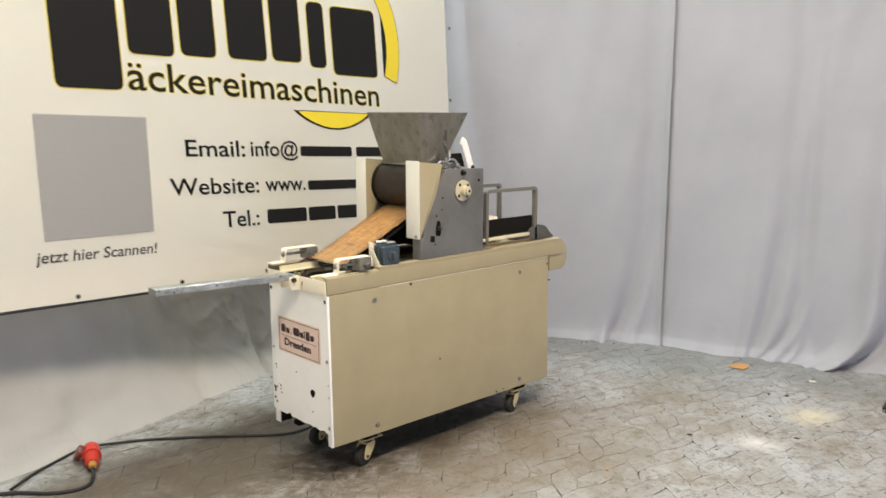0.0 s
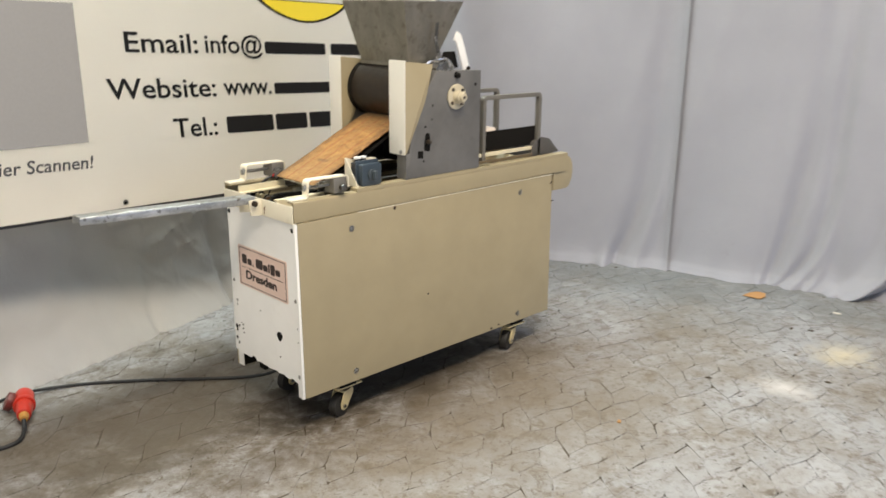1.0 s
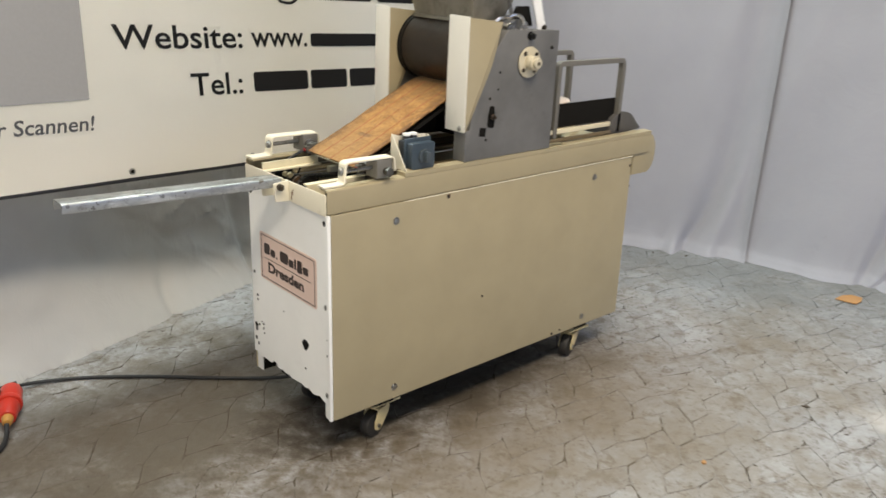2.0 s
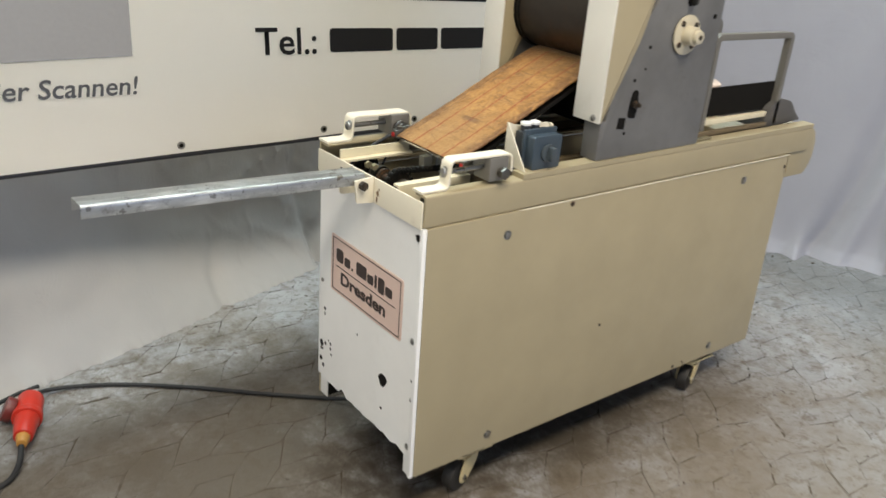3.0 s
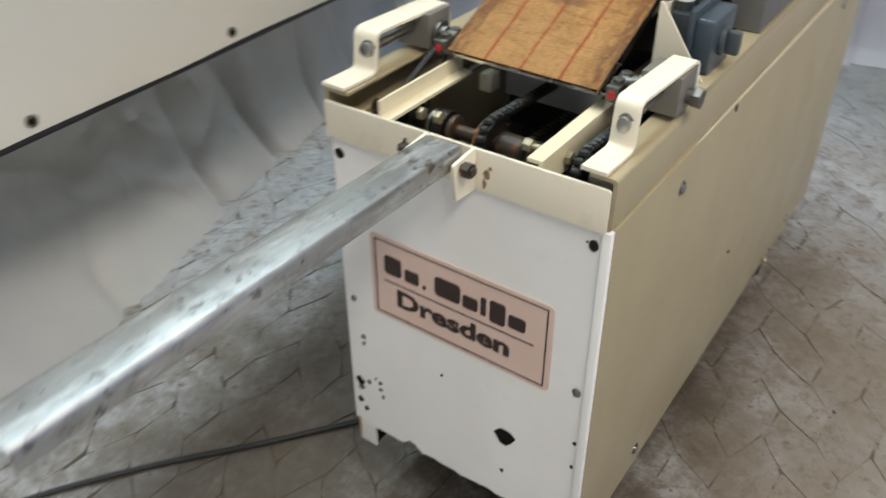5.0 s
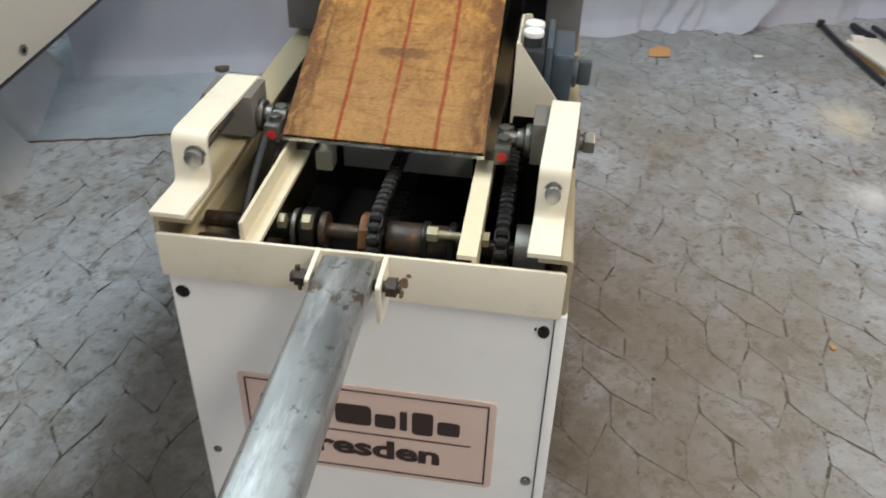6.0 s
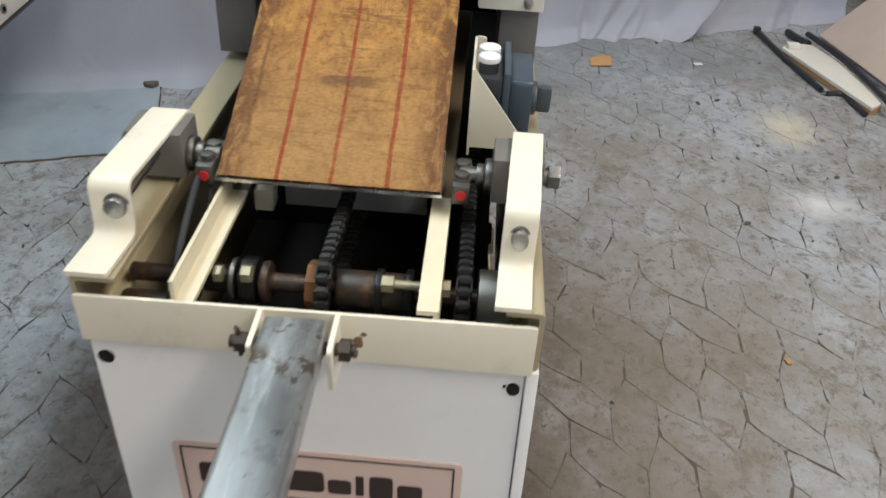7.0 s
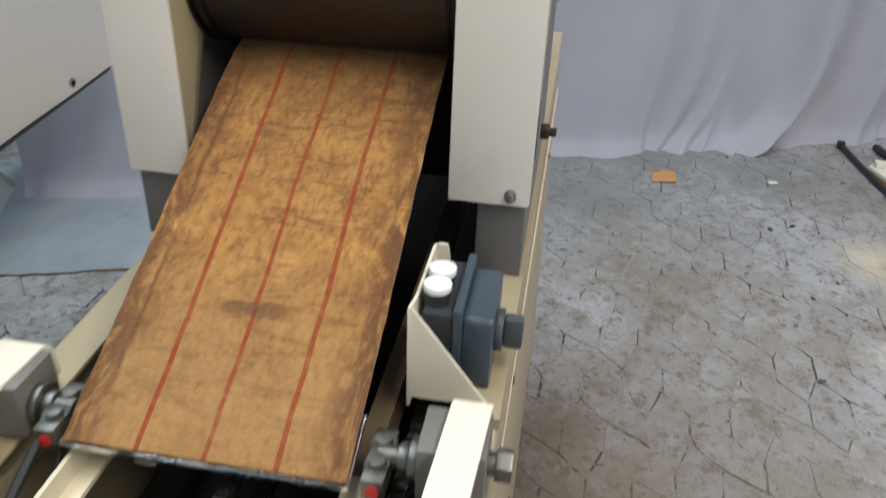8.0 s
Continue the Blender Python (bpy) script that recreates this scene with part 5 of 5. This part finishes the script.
part("cable", tube([(-0.98, 0.80, 0.008), (-0.85, 0.90, 0.008), (-0.66, 1.00, 0.008), (-0.58, 1.02, 0.008)], 0.006), M_RUBBER, lead, "black rubber cable")
A, B = Vector((-0.620, 0.918, 0.036)), Vector((-0.690, 0.715, 0.034))
at = lambda s: A.lerp(B, s)
plug = part("plug", cyl(at(0.0), at(0.36), 0.034, 28, bevel=0.006), M_REDPLUG, lead, "red five-pin industrial plug")
part("plug_ring", cyl(at(0.34), at(0.44), 0.0385, 28, bevel=0.004), M_REDPLUG, plug)
part("coupler", cyl(at(0.44), at(0.80), 0.032, 28, 0.024, bevel=0.004), M_REDPLUG, plug)
part("gland", cyl(at(0.80), at(0.94), 0.018, 18, 0.013, bevel=0.002), M_GLAND, plug, "amber cable gland")
d = (B - A).normalized()
side = Vector((-d.y, d.x, 0)).normalized() * (-1)
part("lid", cyl(at(0.22) + side * 0.038, at(0.22) + side * 0.060 + Vector((0, 0, 0.012)), 0.034, 26, bevel=0.005), M_REDDARK, plug, "dark red hinged lid, open")

# ---- things on the floor ----
bm = prism([(2.532, -0.372), (2.548, -0.458), (2.60, -0.462), (2.615, -0.455), (2.610, -0.41), (2.600, -0.374)], 2, 0.004, 0.008)
for v in bm.verts:
    if v.co.x > 2.6:
        v.co.z += 0.012
single("cardboard_scrap", bm, M_CARD, "small brown torn piece of cardboard on the floor", "scrap")
single("paper_scrap", prism([(2.62, -0.80), (2.63, -0.835), (2.65, -0.83), (2.645, -0.795)], 2, 0.002, 0.0035), M_BOARD, "tiny white paper scrap on the floor", "scrap")
single("wood_chip", prism(rounded([(0.882, -0.702), (0.901, -0.698), (0.898, -0.712), (0.885, -0.715)], 0.004, 2), 2, 0.002, 0.007), M_CARD, "small yellowish wood chip on the floor", "scrap")

stack = thing("board", "white coated board with a brown core lying on the floor", "board")
part("panel", prism([(2.800, -1.186), (2.862, -1.232), (2.852, -1.325), (2.640, -1.395), (2.325, -1.432), (2.268, -1.372)], 2, 0.022, 0.036, 0.002), M_BOARD, stack)
part("core", prism([(2.796, -1.190), (2.856, -1.236), (2.846, -1.328), (2.640, -1.400), (2.322, -1.428), (2.272, -1.374)], 2, 0.003, 0.0215), M_CARD, stack, "brown fibre core under the coating")
fr1 = thing("metal_frame", "black painted flat-steel frame lying on the floor", "frame", "frames")
part("rail", tube([(3.035, -1.147, 0.012), (2.762, -1.186, 0.012), (2.450, -1.250, 0.012)], 0.011, 6), M_BLACKFR, fr1)
part("end", tube([(2.421, -1.263, 0.012), (2.428, -1.322, 0.012), (2.345, -1.338, 0.012), (2.255, -1.352, 0.012)], 0.009, 6), M_BLACKFR, fr1)
part("tongue", box((2.425, -1.272, 0.001), (2.449, -1.247, 0.012), 0.003), M_STEEL, fr1, "bare steel tongue")
part("foot", box((3.026, -1.158, 0.0), (3.052, -1.130, 0.030), 0.004), M_BLACKFR, fr1)
fr2 = thing("metal_frame", "dark steel bar bent over the edge of the board", "frame", "frames")
part("rail", tube([(2.985, -1.345, 0.035), (2.790, -1.372, 0.050), (2.623, -1.402, 0.052), (2.430, -1.425, 0.050), (2.240, -1.440, 0.050)], 0.012, 6), M_BLACKFR, fr2)
part("strip", tube([(2.640, -1.414, 0.03), (2.456, -1.498, 0.026), (2.20, -1.61, 0.012)], 0.006, 6), M_STEEL, fr2, "thin bare steel strip")
fr3 = thing("metal_frame", "short thick dark steel bar on the floor by the curtain", "frame", "frames")
part("rail", tube([(3.045, -1.280, 0.016), (2.965, -1.298, 0.020), (2.885, -1.322, 0.028)], 0.015, 6), M_BLACKFR, fr3)
single("wood_block", box((2.785, -1.256, 0.0365), (2.822, -1.205, 0.056), 0.003), M_BOARD, "small pale block on the white board", "block")
lean = single("card_panel", prism([(0, 0), (1.15, 0), (1.15, 0.55), (0.55, 0.60), (0.12, 0.58), (0.0, 0.50)], 2, 0.0, 0.012, 0.002), M_PALECARD, "large pale brown card panel leaning behind the frames", "panel")
lean.matrix_world = pose(3.03, -1.42, 0.01, 42, 0, 192.7)
crate = thing("crate", "dark crate with a yellow rim behind the card panel", "crate")
part("body", box((3.3, -2.6, 0.0), (3.9, -1.85, 0.42), 0.01), M_BLACKFR, crate)
bm = bmesh.new()
for lo, hi in (((3.28, -2.62, 0.42), (3.92, -2.585, 0.47)), ((3.28, -1.865, 0.42), (3.92, -1.83, 0.47)), ((3.28, -2.584, 0.42), (3.315, -1.866, 0.47)), ((3.885, -2.584, 0.42), (3.92, -1.866, 0.47))):
    add_box(bm, lo, hi, 0.006)
part("rim", bm, M_YELLOW, crate, "yellow rim")

dry = random.Random(21)
bm = bmesh.new()
for i in range(170):
    x, y = dry.uniform(-1.6, 3.0), dry.uniform(-2.2, 1.3)
    if -0.05 < x < 1.45 and -0.05 < y < 0.47:
        continue
    k = dry.uniform(0.0012, 0.0032) * (1.8 if dry.random() < 0.06 else 1.0)
    m = pose(x, y, 0.0035, 0, 0, dry.uniform(0, 360)) @ Matrix.Diagonal((k * dry.uniform(1, 3), k, min(k, 0.004) * 0.6, 1))
    made = bmesh.ops.create_icosphere(bm, subdivisions=1, radius=1.0, matrix=m)
    for v in made["verts"]:
        v.co += Vector((dry.uniform(-1, 1), dry.uniform(-1, 1), 0)) * k * 0.6
for x, y in ((2.266, -0.746), (2.306, -0.823), (1.866, -0.802), (1.966, -0.893), (1.791, -1.103), (1.475, -0.744), (2.355, 0.505), (2.455, 0.37)):
    k = dry.uniform(0.005, 0.008)
    made = bmesh.ops.create_icosphere(bm, subdivisions=1, radius=1.0, matrix=pose(x, y, 0.004, 0, 0, dry.uniform(0, 360)) @ Matrix.Diagonal((k * dry.uniform(1.2, 2.4), k, 0.004, 1)))
    for v in made["verts"]:
        v.co += Vector((dry.uniform(-1, 1), dry.uniform(-1, 1), 0)) * k * 0.5
tagged(new("debris", finish("debris", bm, M_CRUMB)), "scattered dark crumbs and grit on the floor", "debris", "", "stuff")
single("rag", prism(rounded([(2.035, 1.205), (2.065, 1.185), (2.09, 1.215), (2.075, 1.245), (2.045, 1.24)], 0.01, 3), 2, 0.004, 0.022, 0.006), M_CRUMB, "small crumpled brown rag by the curtain", "rag")

# ---- pavers, last ----
SLAB_EDGE = [(1.44, 1.62), (1.475, 1.50), (1.513, 1.374), (1.552, 1.275), (1.60, 1.15), (1.68, 1.085), (1.80, 1.105), (2.066, 1.187)]
ragged = [(x + 0.006 * noise.noise((x * 31, y * 31, 1)), y + 0.006 * noise.noise((x * 31, y * 31, 7))) for x, y in (tuple(catmull(SLAB_EDGE, k / 60)) for k in range(61))]
slab = structure("slab", prism(ragged + [(2.25, 1.3), (2.3, 1.9), (1.44, 1.9)], 2, -0.004, 0.0045), M_SLAB, "smooth blue-grey concrete patch by the curtain")
outer = [(x - 0.004 - 0.010 * abs(noise.noise((x * 60, y * 60, 3))), y - 0.004 - 0.008 * abs(noise.noise((x * 50, y * 50, 5)))) for x, y in ragged]
part("crack", prism(ragged + outer[::-1], 2, -0.004, 0.0028), M_CRACK, slab, "brown dirt along the slab's edge")
AX = radians(18.8)
UX, UY = Vector((math.cos(AX), math.sin(AX))), Vector((-math.sin(AX), math.cos(AX)))
PITCH, ROW, AMP, SHIFT = 0.1732, 0.1037, 0.0355, 0.078
paving = tagged(new("pavement"), "worn grey hexagonal concrete pavers, dusty and stained", "", "", "structure")


def paver_shape(odd, variant, worn=False):
    """A long hexagon between two zigzag joints, with an uneven worn edge."""
    rnd = random.Random(100 * odd + variant)
    s = -SHIFT if odd else SHIFT
    v = [(0, 0), (PITCH / 2, AMP), (PITCH, 0), (PITCH + s, -ROW + AMP), (PITCH / 2 + s, -ROW), (s, -ROW + AMP)]
    cx, cy = sum(p[0] for p in v) / 6, sum(p[1] for p in v) / 6
    open_share = (0.30, 0.75, 0.35, 0.30, 0.75, 0.35)
    if worn:
        open_share = (0.55, 0.9, 0.6, 0.55, 0.9, 0.6)
    gaps = [0.0004 + (0.0052 if worn else 0.0038) * rnd.random() ** 1.5 if rnd.random() < open_share[i] else -0.0003 for i in range(6)]
    pts = []
    for i in range(6):
        a, b = Vector(v[i]), Vector(v[(i + 1) % 6])
        for u in (0.0, 0.3, 0.7):
            d = a.lerp(b, u) - Vector((cx, cy))
            g = gaps[i] if u else max(gaps[i], gaps[i - 1]) + 0.0030 * rnd.random() ** 3
            d *= 1 - g / d.length
            pts.append(d + Vector((rnd.uniform(-1, 1), rnd.uniform(-1, 1))) * 0.0011)
    return pts, (cx, cy)


def paver_mesh(odd, variant, worn=False):
    pts, _ = paver_shape(odd, variant, worn)
    k = len(pts)
    vs = [(p.x * w, p.y * w, z) for w, z in ((0.993, 0.0), (1.0, -0.0004), (1.0, -0.008)) for p in pts]
    fs = [tuple(range(k))]
    for a in (0, k):
        fs += [(a + i, a + k + i, a + k + (i + 1) % k, a + (i + 1) % k) for i in range(k)]
    return vs, fs


SHAPES = {(o, k): paver_mesh(o, k) for o in (0, 1) for k in range(12)}
MESHES = {}
for key in SHAPES:
    vs, fs = paver_mesh(*key, True)
    me = bpy.data.meshes.new("paver")
    me.from_pydata(vs, [], fs)
    me.materials.append(M_PAVER)
    MESHES[key] = me
rnd = random.Random(7)
vs_all, fs_all, cells = [], [], []
for r in range(-58, 98):
    odd = r % 2
    v0 = 0.7590 - ROW * r
    u_ref = 0.5730 if not odd else 0.5730 + SHIFT - PITCH / 2
    for c in range(-47, 47):
        u0 = u_ref + PITCH * c
        _, (cx, cy) = paver_shape(odd, 0)
        p = UX * (u0 + cx) + UY * (v0 + cy)
        if not (-6.02 < p.x < 6.02 and -6.22 < p.y < 3.42):
            continue
        cells.append((p, odd, rnd.randrange(12), rnd.uniform(-0.0010, 0.0010), rnd.uniform(-0.5, 0.5)))


def near(p):
    """The stretch of floor on both sides of the machine."""
    return (p - Vector((0.62, -0.45))).length if p.y < 0.1 else (p - Vector((0.45, 0.75))).length


cells.sort(key=lambda c: near(c[0]))
for i, (p, odd, k, dz, turn) in enumerate(cells):
    if i < 300:
        ob = new("paver", MESHES[(odd, k)])
        ob.parent = paving
        ob.matrix_world = pose(p.x, p.y, dz, 0, 0, 18.8 + turn)
    else:
        m = pose(p.x, p.y, dz, 0, 0, 18.8 + turn)
        base = len(vs_all)
        vs, fs = SHAPES[(odd, k)]
        vs_all += [tuple(m @ Vector(q)) for q in vs]
        fs_all += [tuple(base + j for j in f) for f in fs]
me = bpy.data.meshes.new("far_pavers")
me.from_pydata(vs_all, [], fs_all)
me.materials.append(M_PAVERS)
rest = new("far_pavers", me)
rest.parent = paving
tagged(rest, "worn grey hexagonal concrete pavers further off", "", "", "stuff")
